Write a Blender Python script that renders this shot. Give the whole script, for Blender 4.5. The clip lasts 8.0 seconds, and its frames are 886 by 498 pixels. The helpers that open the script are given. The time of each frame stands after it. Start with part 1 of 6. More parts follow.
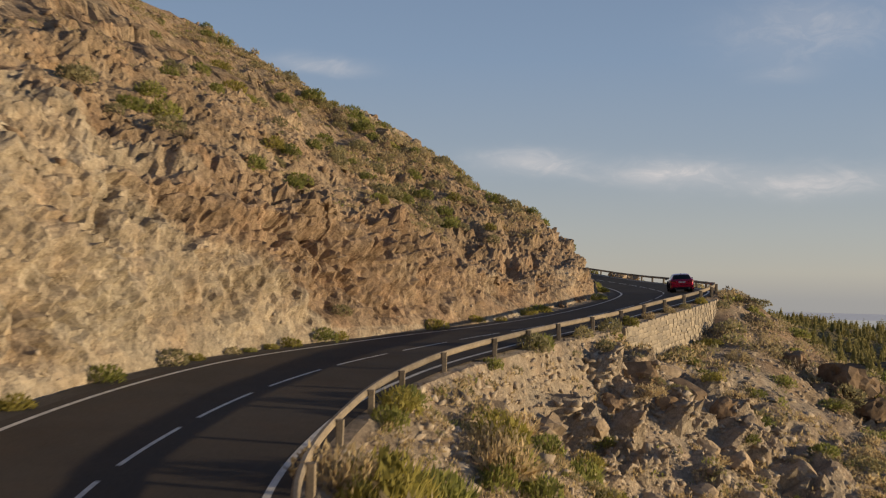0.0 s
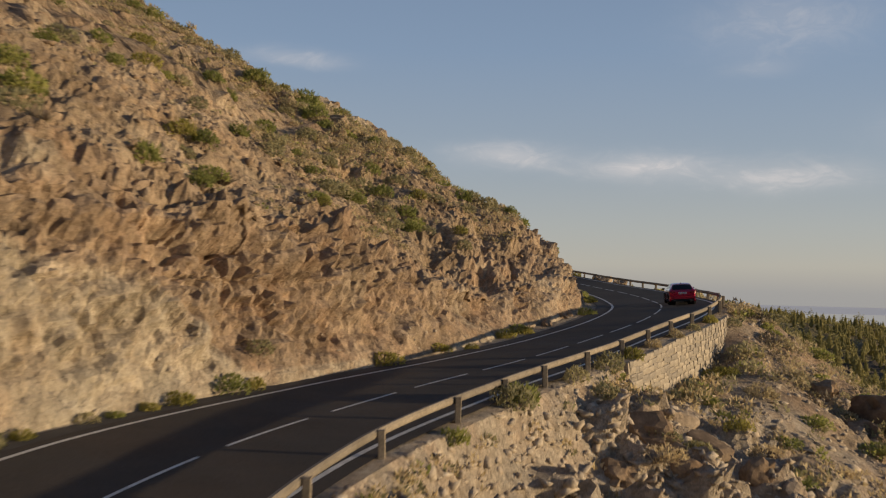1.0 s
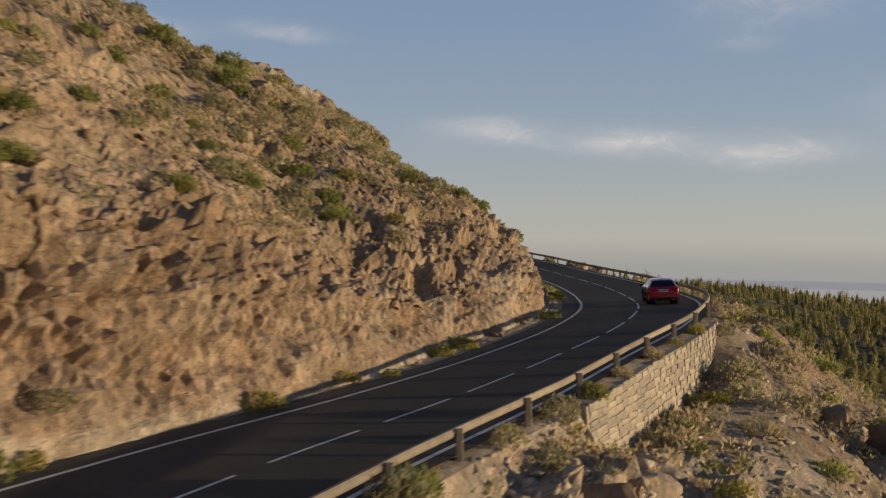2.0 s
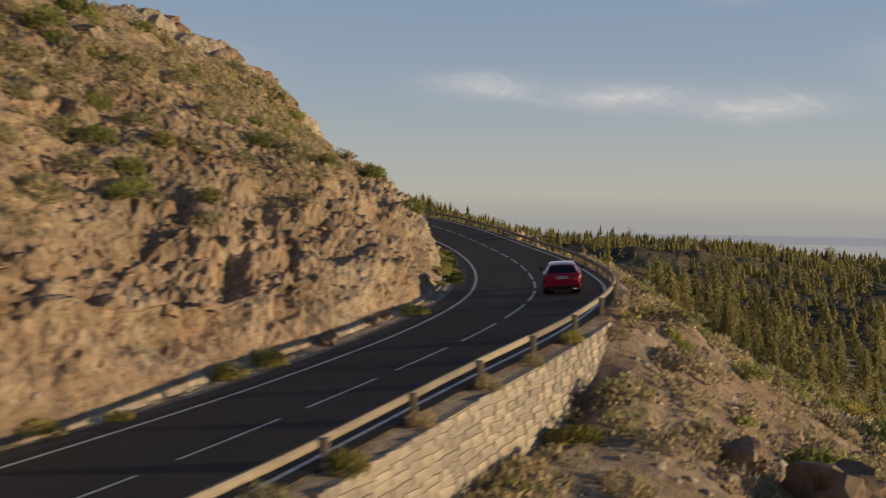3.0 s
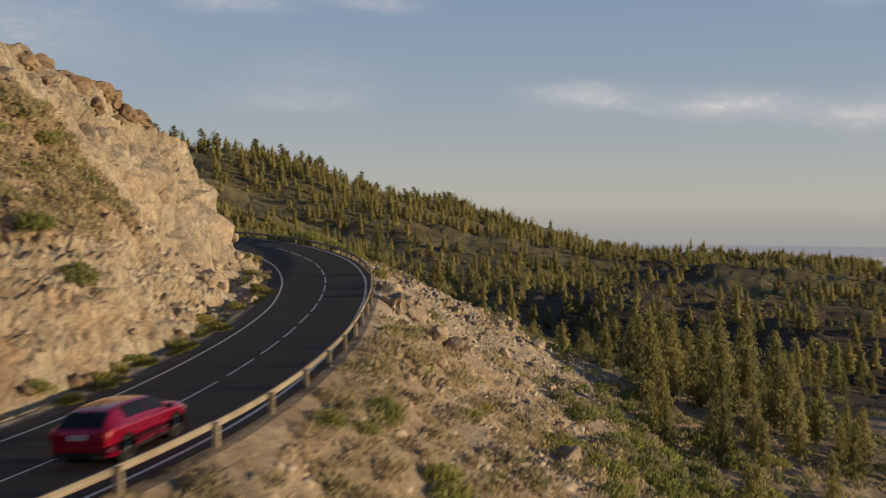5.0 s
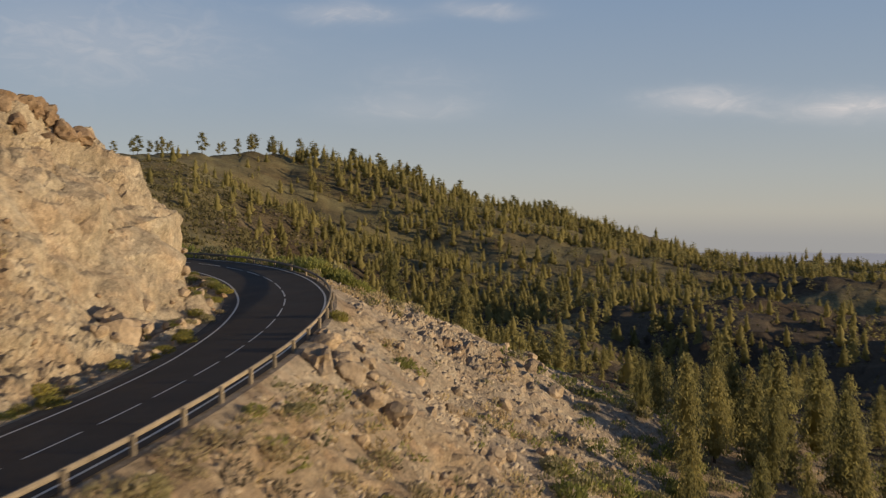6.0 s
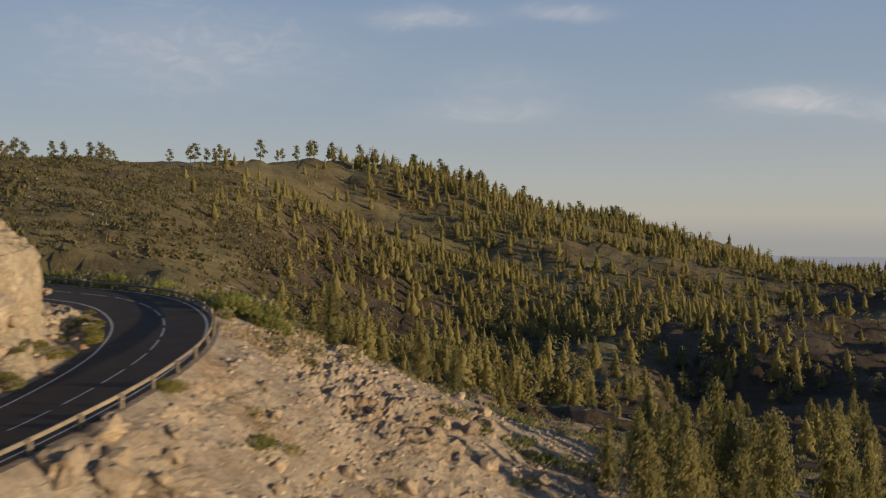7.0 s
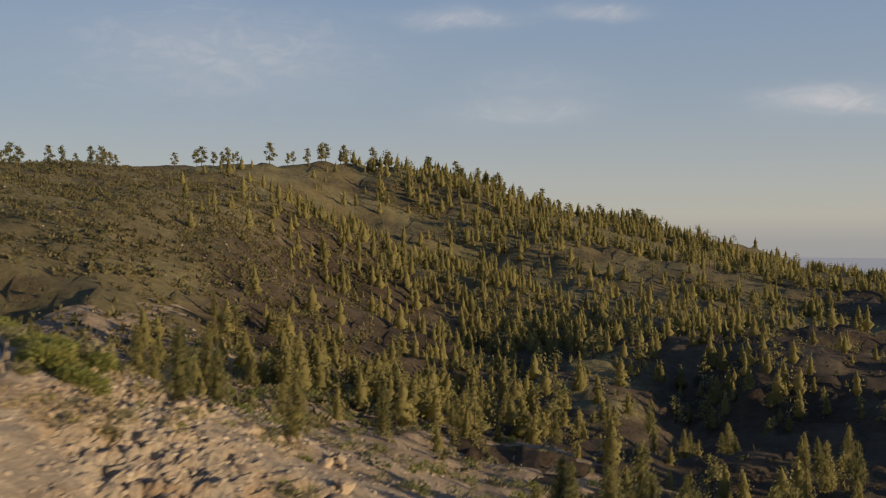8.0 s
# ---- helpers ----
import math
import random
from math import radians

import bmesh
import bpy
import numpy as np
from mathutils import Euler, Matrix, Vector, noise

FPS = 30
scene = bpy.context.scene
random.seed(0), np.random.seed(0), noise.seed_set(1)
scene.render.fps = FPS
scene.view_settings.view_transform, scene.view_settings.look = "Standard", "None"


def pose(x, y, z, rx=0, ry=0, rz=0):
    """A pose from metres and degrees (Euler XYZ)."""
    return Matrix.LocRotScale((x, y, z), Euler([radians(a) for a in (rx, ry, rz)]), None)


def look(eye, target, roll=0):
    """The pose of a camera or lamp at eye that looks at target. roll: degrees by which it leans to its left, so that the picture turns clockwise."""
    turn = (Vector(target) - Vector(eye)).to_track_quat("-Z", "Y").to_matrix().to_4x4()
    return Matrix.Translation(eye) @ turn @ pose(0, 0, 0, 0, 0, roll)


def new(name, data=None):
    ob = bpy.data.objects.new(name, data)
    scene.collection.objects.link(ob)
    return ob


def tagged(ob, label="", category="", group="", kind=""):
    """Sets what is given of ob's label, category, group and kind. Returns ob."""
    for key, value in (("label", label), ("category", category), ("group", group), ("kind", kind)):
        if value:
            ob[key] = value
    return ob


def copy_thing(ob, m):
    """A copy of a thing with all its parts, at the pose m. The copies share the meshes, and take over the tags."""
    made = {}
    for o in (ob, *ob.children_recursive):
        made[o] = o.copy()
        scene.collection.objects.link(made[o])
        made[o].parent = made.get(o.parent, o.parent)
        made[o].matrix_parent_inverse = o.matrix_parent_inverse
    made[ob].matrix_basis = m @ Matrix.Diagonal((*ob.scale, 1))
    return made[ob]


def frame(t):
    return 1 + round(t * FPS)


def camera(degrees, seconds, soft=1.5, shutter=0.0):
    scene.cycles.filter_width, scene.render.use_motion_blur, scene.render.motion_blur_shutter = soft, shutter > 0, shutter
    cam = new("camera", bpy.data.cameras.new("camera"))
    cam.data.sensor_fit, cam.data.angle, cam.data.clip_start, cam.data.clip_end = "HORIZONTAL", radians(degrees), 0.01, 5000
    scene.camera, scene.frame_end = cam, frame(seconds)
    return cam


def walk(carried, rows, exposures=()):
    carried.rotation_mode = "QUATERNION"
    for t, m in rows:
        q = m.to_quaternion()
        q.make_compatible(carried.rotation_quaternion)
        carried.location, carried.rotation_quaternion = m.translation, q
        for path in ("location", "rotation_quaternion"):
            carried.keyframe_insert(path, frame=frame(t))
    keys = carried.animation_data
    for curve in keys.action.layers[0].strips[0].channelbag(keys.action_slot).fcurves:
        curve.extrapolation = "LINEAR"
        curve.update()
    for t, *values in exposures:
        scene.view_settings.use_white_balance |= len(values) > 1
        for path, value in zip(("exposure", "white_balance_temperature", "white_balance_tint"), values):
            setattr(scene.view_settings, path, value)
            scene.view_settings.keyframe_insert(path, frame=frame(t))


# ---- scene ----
cam = camera(49.1, 8.0, 1.15, 0.5)
METRES, EYE, TILT, LEAN, TURN = 115.0, 5.0, 0.0, 0.0, 0.0
ROWS = [
    (0.0, 0.0, 0.0, 0.0, -0.03, 1.87, -0.93),
    (0.5, 0.003, 0.0424, 0.0046, -0.69, 1.76, -0.91),
    (1.0, 0.0081, 0.0908, 0.0103, -1.36, 1.5, -0.88),
    (2.5, 0.0588, 0.2191, 0.0249, -2.52, -1.21, -0.62),
    (3.0, 0.093, 0.2587, 0.0301, -2.71, -2.5, -0.5),
    (3.5, 0.13, 0.2957, 0.0348, -2.56, -2.73, -0.4),
    (4.0, 0.1733, 0.3389, 0.0404, -1.28, -2.47, -0.35),
    (4.5, 0.2121, 0.3839, 0.0452, 0.62, -2.15, -0.27),
    (5.0, 0.2536, 0.4393, 0.0511, 3.27, -1.86, -0.19),
    (6.5, 0.3671, 0.6224, 0.0752, 12.65, -1.3, -0.05),
    (7.0, 0.4082, 0.6973, 0.0856, 14.49, -1.25, -0.02),
    (7.5, 0.4444, 0.7681, 0.0945, 15.55, -1.26, 0.01),
    (8.0, 0.4801, 0.85, 0.1056, 16.43, -1.21, 0.02),
]
walk(cam, [(t, pose(0, 0, EYE, TILT, LEAN, TURN) @ pose(METRES * x, METRES * y, METRES * z, 90 + pitch, roll, yaw)) for t, x, y, z, yaw, pitch, roll in ROWS])

# ---------------------------------------------------------------- light
SUN_ELEV, SUN_BEARING = 5.7, 97.0      # degrees above the horizon, and clockwise from +y
SUN_DIR = Vector((math.sin(radians(SUN_BEARING)) * math.cos(radians(SUN_ELEV)), math.cos(radians(SUN_BEARING)) * math.cos(radians(SUN_ELEV)), math.sin(radians(SUN_ELEV))))
sun = new("sun", bpy.data.lights.new("sun", "SUN"))
sun.data.energy, sun.data.angle, sun.data.color = 5.0, radians(0.6), (1.0, 0.755, 0.455)
sun.matrix_world = look((0, 0, 0), -SUN_DIR)
scene.view_settings.exposure = 0.06

def ramp(nodes, stops):
    r = nodes.new("ShaderNodeValToRGB")
    e = r.color_ramp.elements
    while len(e) < len(stops):
        e.new(0.5)
    for el, (pos, col) in zip(e, stops):
        el.position, el.color = pos, (*col, 1)
    return r


world = bpy.data.worlds.new("sky")
scene.world = world
world.use_nodes = True


# soft streaks of cloud: bearing and height of the middle, half width and half height (degrees), density
CLOUDS = [(5.0, 6.95, 3.0, 0.72, 0.95), (13.5, 6.5, 2.9, 0.72, 1.0), (20.6, 5.75, 3.8, 0.66, 0.85), (-15.5, 12.2, 3.0, 0.6, 0.55), (-7.5, 12.4, 2.6, 0.45, 0.5),
          (-11.8, 6.9, 3.8, 0.7, 0.35), (-29.5, 10.0, 8.0, 2.3, 0.36), (-11.0, 8.5, 3.5, 1.2, 0.15), (21.0, 14.2, 4.5, 1.5, 0.34), (19.7, 11.9, 1.6, 0.5, 0.25), (9.3, 6.2, 2.0, 0.35, 0.22), (30.0, 8.0, 3.5, 1.2, 0.45)]


def build_sky():
    nt = world.node_tree
    nd, ln = nt.nodes, nt.links
    nd.clear()

    def calc(op, *args):
        n = nd.new("ShaderNodeMath")
        n.operation = op
        for sock, v in zip(n.inputs, args):
            if isinstance(v, (int, float)):
                sock.default_value = v
            else:
                ln.new(v, sock)
        return n.outputs[0]

    out = nd.new("ShaderNodeOutputWorld")
    bg = nd.new("ShaderNodeBackground")
    sky = nd.new("ShaderNodeTexSky")
    sky.sky_type, sky.sun_disc = "NISHITA", False
    sky.sun_elevation, sky.sun_rotation = radians(SUN_ELEV), radians(SUN_BEARING)
    sky.altitude, sky.air_density, sky.dust_density, sky.ozone_density = 2000, 1.0, 0.8, 2.0
    base = nd.new("ShaderNodeMix")
    base.data_type, base.blend_type = "RGBA", "MULTIPLY"
    base.inputs["Factor"].default_value = 1.0
    base.inputs["B"].default_value = (0.10, 0.10, 0.10, 1)
    ln.new(sky.outputs[0], base.inputs["A"])
    co = nd.new("ShaderNodeTexCoord")
    xyz = nd.new("ShaderNodeSeparateXYZ")
    ln.new(co.outputs["Generated"], xyz.inputs[0])
    x, y, z = xyz.outputs
    height = calc("MULTIPLY", calc("ARCSINE", z), 180 / math.pi)
    bearing = calc("MULTIPLY", calc("ARCTAN2", x, y), 180 / math.pi)
    # evening haze: pale and warm low down, grey blue above
    haze = ramp(nd, [(0.0, (0.325, 0.325, 0.345)), (0.085, (0.355, 0.35, 0.36)), (0.115, (0.465, 0.44, 0.40)), (0.16, (0.425, 0.43, 0.425)), (0.24, (0.33, 0.382, 0.447)), (0.36, (0.246, 0.328, 0.455)), (0.6, (0.155, 0.225, 0.36)), (1.0, (0.058, 0.094, 0.185))])
    ln.new(calc("DIVIDE", calc("ADD", height, 5.0), 50.0), haze.inputs[0])
    body = nd.new("ShaderNodeMix")
    body.data_type = "RGBA"
    body.inputs["Factor"].default_value = 0.82
    ln.new(base.outputs["Result"], body.inputs["A"])
    ln.new(haze.outputs[0], body.inputs["B"])
    wisp = nd.new("ShaderNodeTexNoise")
    wisp.inputs["Scale"].default_value, wisp.inputs["Detail"].default_value, wisp.inputs["Distortion"].default_value = 1.0, 6, 0.6
    stretch = nd.new("ShaderNodeMapping")
    stretch.inputs["Scale"].default_value = (8, 8, 20)
    ln.new(co.outputs["Generated"], stretch.inputs[0])
    ln.new(stretch.outputs[0], wisp.inputs["Vector"])
    shift = calc("MULTIPLY", calc("SUBTRACT", wisp.outputs["Fac"], 0.5), 2.4)
    cover = 0.0
    for b0, h0, wide, tall, dense in CLOUDS:
        u = calc("DIVIDE", calc("SUBTRACT", calc("ADD", bearing, shift), b0), wide)
        v = calc("DIVIDE", calc("SUBTRACT", calc("ADD", height, calc("MULTIPLY", shift, 0.7)), h0), tall)
        d = calc("ADD", calc("MULTIPLY", u, u), calc("MULTIPLY", v, v))
        cover = calc("ADD", calc("MULTIPLY", calc("EXPONENT", calc("MULTIPLY", d, -1.0)), dense), cover)
    fine = nd.new("ShaderNodeTexNoise")
    fine.inputs["Scale"].default_value, fine.inputs["Detail"].default_value, fine.inputs["Roughness"].default_value, fine.inputs["Distortion"].default_value = 2.6, 8, 0.65, 1.2
    ln.new(stretch.outputs[0], fine.inputs["Vector"])
    tear = calc("MINIMUM", calc("MAXIMUM", calc("MULTIPLY", calc("SUBTRACT", fine.outputs["Fac"], 0.25), 2.6), 0.55), 1.15)
    cover = calc("MULTIPLY", cover, tear)
    final = nd.new("ShaderNodeMix")
    final.data_type = "RGBA"
    ln.new(calc("MINIMUM", cover, 0.9), final.inputs["Factor"])
    ln.new(body.outputs["Result"], final.inputs["A"])
    final.inputs["B"].default_value = (0.62, 0.585, 0.575, 1)
    bg.inputs["Strength"].default_value = 1.0
    ln.new(final.outputs["Result"], bg.inputs["Color"])
    ln.new(bg.outputs[0], out.inputs["Surface"])


build_sky()

# ---------------------------------------------------------------- noise
def hashed(i, j, k, seed):
    """Three lattice numbers to one random number in 0..1."""
    h = (i.astype(np.int64) * 374761393 + j.astype(np.int64) * 668265263 + k.astype(np.int64) * 2147483647 + seed * 974634777) & 0xFFFFFFFF
    h = ((h ^ (h >> 13)) * 1274126177) & 0xFFFFFFFF
    h = ((h ^ (h >> 16)) * 2246822519) & 0xFFFFFFFF
    return ((h ^ (h >> 15)) & 0xFFFFFF) / float(0xFFFFFF)


def value_noise(p, seed=0):
    q = np.floor(p).astype(np.int64)
    f = p - q
    f = f * f * (3 - 2 * f)
    total = 0
    for a in (0, 1):
        for b in (0, 1):
            for c in (0, 1):
                w = (f[:, 0] if a else 1 - f[:, 0]) * (f[:, 1] if b else 1 - f[:, 1]) * (f[:, 2] if c else 1 - f[:, 2])
                total = total + w * hashed(q[:, 0] + a, q[:, 1] + b, q[:, 2] + c, seed)
    return total * 2 - 1


def fbm(p, octaves=4, seed=0):
    total, amp = 0, 1.0
    for o in range(octaves):
        total = total + amp * value_noise(p * 2.03 ** o, seed + o)
        amp *= 0.5
    return total


def facets(p, seed=0, tilt=0.8):
    """Broken-rock relief: each cell of a jittered lattice is a block with its own offset and slant. Also the gap to the next cell."""
    q = np.floor(p).astype(np.int64)
    best = np.full(len(p), 9e9)
    second = np.full(len(p), 9e9)
    value = np.zeros(len(p))
    for a in (-1, 0, 1):
        for b in (-1, 0, 1):
            for c in (-1, 0, 1):
                i, j, k = q[:, 0] + a, q[:, 1] + b, q[:, 2] + c
                r = [hashed(i, j, k, seed + 11 * m) for m in range(7)]
                d = p - np.stack([i + r[0], j + r[1], k + r[2]], 1)
                dist = (d * d).sum(1)
                v = r[3] - 0.5 + tilt * (d[:, 0] * (r[4] - 0.5) + d[:, 1] * (r[5] - 0.5) + d[:, 2] * (r[6] - 0.5)) * 2
                near = dist < best
                second = np.where(near, best, np.minimum(second, dist))
                value = np.where(near, v, value)
                best = np.where(near, dist, best)
    return value, np.sqrt(second) - np.sqrt(best)


JOINTS = {}


def blocks(p, seed=0, planes=7):
    """Fractured rock: an upper hull of many-sided blocks whose flats follow one set of joints. About -0.5 to 0.5. Also the gap to the next block."""
    if seed not in JOINTS:
        rs = np.random.RandomState(seed)
        n = rs.normal(size=(planes * 30, 3))
        n /= np.linalg.norm(n, axis=1)[:, None]
        chosen = [n[0]]
        while len(chosen) < planes:
            chosen.append(n[np.argmin((n @ np.array(chosen).T).max(1))])
        JOINTS[seed] = np.array(chosen) + rs.normal(0, 0.12, (planes, 3))
    normals = JOINTS[seed]
    q = np.floor(p).astype(np.int64)
    proj = [p @ n for n in normals]
    best, second = np.full(len(p), -9.0), np.full(len(p), -9.0)
    for a in (-1, 0, 1):
        for b in (-1, 0, 1):
            for c in (-1, 0, 1):
                i, j, k = q[:, 0] + a, q[:, 1] + b, q[:, 2] + c
                r = [hashed(i, j, k, seed + 17 * m) for m in range(5)]
                centre = (i + r[0], j + r[1], k + r[2])
                g = np.zeros(len(p))
                for m, n in enumerate(normals):
                    steep = 0.7 + 1.3 * ((r[4] * (3.7 + 1.9 * m)) % 1.0)
                    g = np.maximum(g, steep * (proj[m] - centre[0] * n[0] - centre[1] * n[1] - centre[2] * n[2]))
                h = 0.8 * r[3] - g
                second = np.where(h > best, best, np.maximum(second, h))
                best = np.maximum(best, h)
    return best, best - second


# ---------------------------------------------------------------- materials
def material(name, rough=0.9, metal=0.0):
    m = bpy.data.materials.new(name)
    m.use_nodes = True
    b = m.node_tree.nodes["Principled BSDF"]
    b.inputs["Roughness"].default_value, b.inputs["Metallic"].default_value = rough, metal
    if rough > 0.6:
        b.inputs["Specular IOR Level"].default_value = 0.2
    return m, m.node_tree.nodes, m.node_tree.links, b


def grain(nodes, links, scale, detail=6, rough=0.6, distortion=0.0):
    co = nodes.new("ShaderNodeTexCoord")
    n = nodes.new("ShaderNodeTexNoise")
    n.inputs["Scale"].default_value, n.inputs["Detail"].default_value, n.inputs["Roughness"].default_value = scale, detail, rough
    n.inputs["Distortion"].default_value = distortion
    links.new(co.outputs["Object"], n.inputs["Vector"])
    return n


def mix(nodes, links, fac, a, b, kind="MIX"):
    m = nodes.new("ShaderNodeMix")
    m.data_type, m.blend_type = "RGBA", kind
    for sock, v in ((m.inputs["Factor"], fac), (m.inputs["A"], a), (m.inputs["B"], b)):
        if hasattr(v, "is_linked"):
            links.new(v, sock)
        elif isinstance(v, tuple):
            sock.default_value = (*v, 1)
        else:
            sock.default_value = v
    return m.outputs["Result"]


def bump(nodes, links, bsdf, height, strength, distance):
    b = nodes.new("ShaderNodeBump")
    b.inputs["Strength"].default_value, b.inputs["Distance"].default_value = strength, distance
    links.new(height, b.inputs["Height"])
    links.new(b.outputs[0], bsdf.inputs["Normal"])


def mottled(name, stops, scale, fine, rough=0.9, relief=0.6, depth=0.05, stain=None, per_object=False):
    """A surface of mottled colours: broad patches, fine grain and relief."""
    m, nd, ln, b = material(name, rough)
    broad, small = grain(nd, ln, scale, 8, 0.65, 0.4), grain(nd, ln, fine, 5, 0.7)
    col = ramp(nd, stops)
    ln.new(broad.outputs["Fac"], col.inputs[0])
    tone = ramp(nd, [(0.25, (0.55, 0.55, 0.55)), (0.7, (1.25, 1.22, 1.18))])
    ln.new(small.outputs["Fac"], tone.inputs[0])
    c = mix(nd, ln, 1.0, col.outputs[0], tone.outputs[0], "MULTIPLY")
    if per_object:
        info = nd.new("ShaderNodeObjectInfo")
        vary = ramp(nd, [(0.0, (0.72, 0.72, 0.74)), (1.0, (1.2, 1.16, 1.1))])
        ln.new(info.outputs["Random"], vary.inputs[0])
        c = mix(nd, ln, 1.0, c, vary.outputs[0], "MULTIPLY")
    if stain:
        sn = grain(nd, ln, stain[0], 4, 0.5)
        sr = ramp(nd, [(stain[2], (0, 0, 0)), (stain[2] + 0.12, (1, 1, 1))])
        ln.new(sn.outputs["Fac"], sr.inputs[0])
        c = mix(nd, ln, sr.outputs[0], c, stain[1])
    ln.new(c, b.inputs["Base Color"])
    bump(nd, ln, b, small.outputs["Fac"], relief, depth)
    return m


def rock(name, sets, scale, fine, depth, cracks=0.0):
    """Broken rock of up to three kinds; the mesh's attributes say where each kind lies. sets: colour stops of the plain kind, then (attribute, stops)."""
    m, nd, ln, b = material(name, 0.95)
    broad, small, tiny = grain(nd, ln, scale, 8, 0.7, 0.2), grain(nd, ln, fine, 6, 0.72, 0.05), grain(nd, ln, fine * 7, 4, 0.7)
    colour = None
    for attribute, stops in sets:
        r = ramp(nd, stops)
        ln.new(broad.outputs["Fac"], r.inputs[0])
        if colour is None:
            colour = r.outputs[0]
        else:
            at_node = nd.new("ShaderNodeAttribute")
            at_node.attribute_name = attribute
            edge = nd.new("ShaderNodeMath")
            edge.operation = "MULTIPLY_ADD"
            ln.new(small.outputs["Fac"], edge.inputs[0])
            edge.inputs[1].default_value, edge.inputs[2].default_value = 0.7, -0.35
            total = nd.new("ShaderNodeMath")
            total.operation, total.use_clamp = "ADD", True
            ln.new(edge.outputs[0], total.inputs[0])
            ln.new(at_node.outputs["Fac"], total.inputs[1])
            hard = ramp(nd, [(0.3, (0, 0, 0)), (0.7, (1, 1, 1))])
            ln.new(total.outputs[0], hard.inputs[0])
            colour = mix(nd, ln, hard.outputs[0], colour, r.outputs[0])
    tone = ramp(nd, [(0.28, (0.68, 0.67, 0.66)), (0.52, (1.0, 1.0, 1.0)), (0.75, (1.16, 1.15, 1.12))])
    ln.new(small.outputs["Fac"], tone.inputs[0])
    colour = mix(nd, ln, 1.0, colour, tone.outputs[0], "MULTIPLY")
    tone2 = ramp(nd, [(0.3, (0.7, 0.69, 0.68)), (0.65, (1.15, 1.15, 1.14))])
    ln.new(tiny.outputs["Fac"], tone2.inputs[0])
    colour = mix(nd, ln, 1.0, colour, tone2.outputs[0], "MULTIPLY")
    # weathering: grey in places, rusty in others
    age = grain(nd, ln, scale * 1.7, 5, 0.6, 0.1)
    tint = ramp(nd, [(0.34, (0.965, 1.0, 1.03)), (0.5, (1.0, 1.0, 1.0)), (0.66, (1.05, 0.98, 0.93))])
    ln.new(age.outputs["Fac"], tint.inputs[0])
    colour = mix(nd, ln, 1.0, colour, tint.outputs[0], "MULTIPLY")
    joined = nd.new("ShaderNodeMath")
    joined.operation = "MULTIPLY_ADD"
    ln.new(tiny.outputs["Fac"], joined.inputs[0])
    joined.inputs[1].default_value = 0.3
    ln.new(small.outputs["Fac"], joined.inputs[2])
    relief = joined.outputs[0]
    if cracks:
        # joints of broken rock at two sizes, bent by the grain
        co = nd.new("ShaderNodeTexCoord")
        bent = nd.new("ShaderNodeVectorMath")
        bent.operation = "MULTIPLY_ADD"
        ln.new(small.outputs["Color"], bent.inputs[0])
        bent.inputs[1].default_value = (0.45, 0.45, 0.45)
        ln.new(co.outputs["Object"], bent.inputs[2])
        # angular fragments, each at a depth and tone of its own
        for size, weight in ((4.2, 0.22), (9.5, 0.20)):
            vo = nd.new("ShaderNodeTexVoronoi")
            vo.inputs["Scale"].default_value = cracks * size
            ln.new(bent.outputs[0], vo.inputs["Vector"])
            cell = nd.new("ShaderNodeSeparateColor")
            ln.new(vo.outputs["Color"], cell.inputs[0])
            more = nd.new("ShaderNodeMath")
            more.operation = "MULTIPLY_ADD"
            ln.new(cell.outputs[0], more.inputs[0])
            more.inputs[1].default_value = weight
            ln.new(relief, more.inputs[2])
            relief = more.outputs[0]
            chips = ramp(nd, [(0.0, (0.84, 0.835, 0.83)), (1.0, (1.11, 1.108, 1.10))])
            ln.new(cell.outputs[1], chips.inputs[0])
            colour = mix(nd, ln, 1.0, colour, chips.outputs[0], "MULTIPLY")
        for size, weight in ((3.1, 0.10), (7.3, 0.06)):
            vo = nd.new("ShaderNodeTexVoronoi")
            vo.feature = "DISTANCE_TO_EDGE"
            vo.inputs["Scale"].default_value = cracks * size
            ln.new(bent.outputs[0], vo.inputs["Vector"])
            joint = ramp(nd, [(0.0, (0, 0, 0)), (0.09, (1, 1, 1))])
            ln.new(vo.outputs["Distance"], joint.inputs[0])
            more = nd.new("ShaderNodeMath")
            more.operation = "MULTIPLY_ADD"
            ln.new(joint.outputs[0], more.inputs[0])
            more.inputs[1].default_value = weight
            ln.new(relief, more.inputs[2])
            relief = more.outputs[0]
            stained = ramp(nd, [(0.0, (0.93, 0.92, 0.91)), (0.5, (1, 1, 1))])
            ln.new(joint.outputs[0], stained.inputs[0])
            colour = mix(nd, ln, 1.0, colour, stained.outputs[0], "MULTIPLY")
    ln.new(colour, b.inputs["Base Color"])
    bump(nd, ln, b, relief, 0.9, depth)
    return m


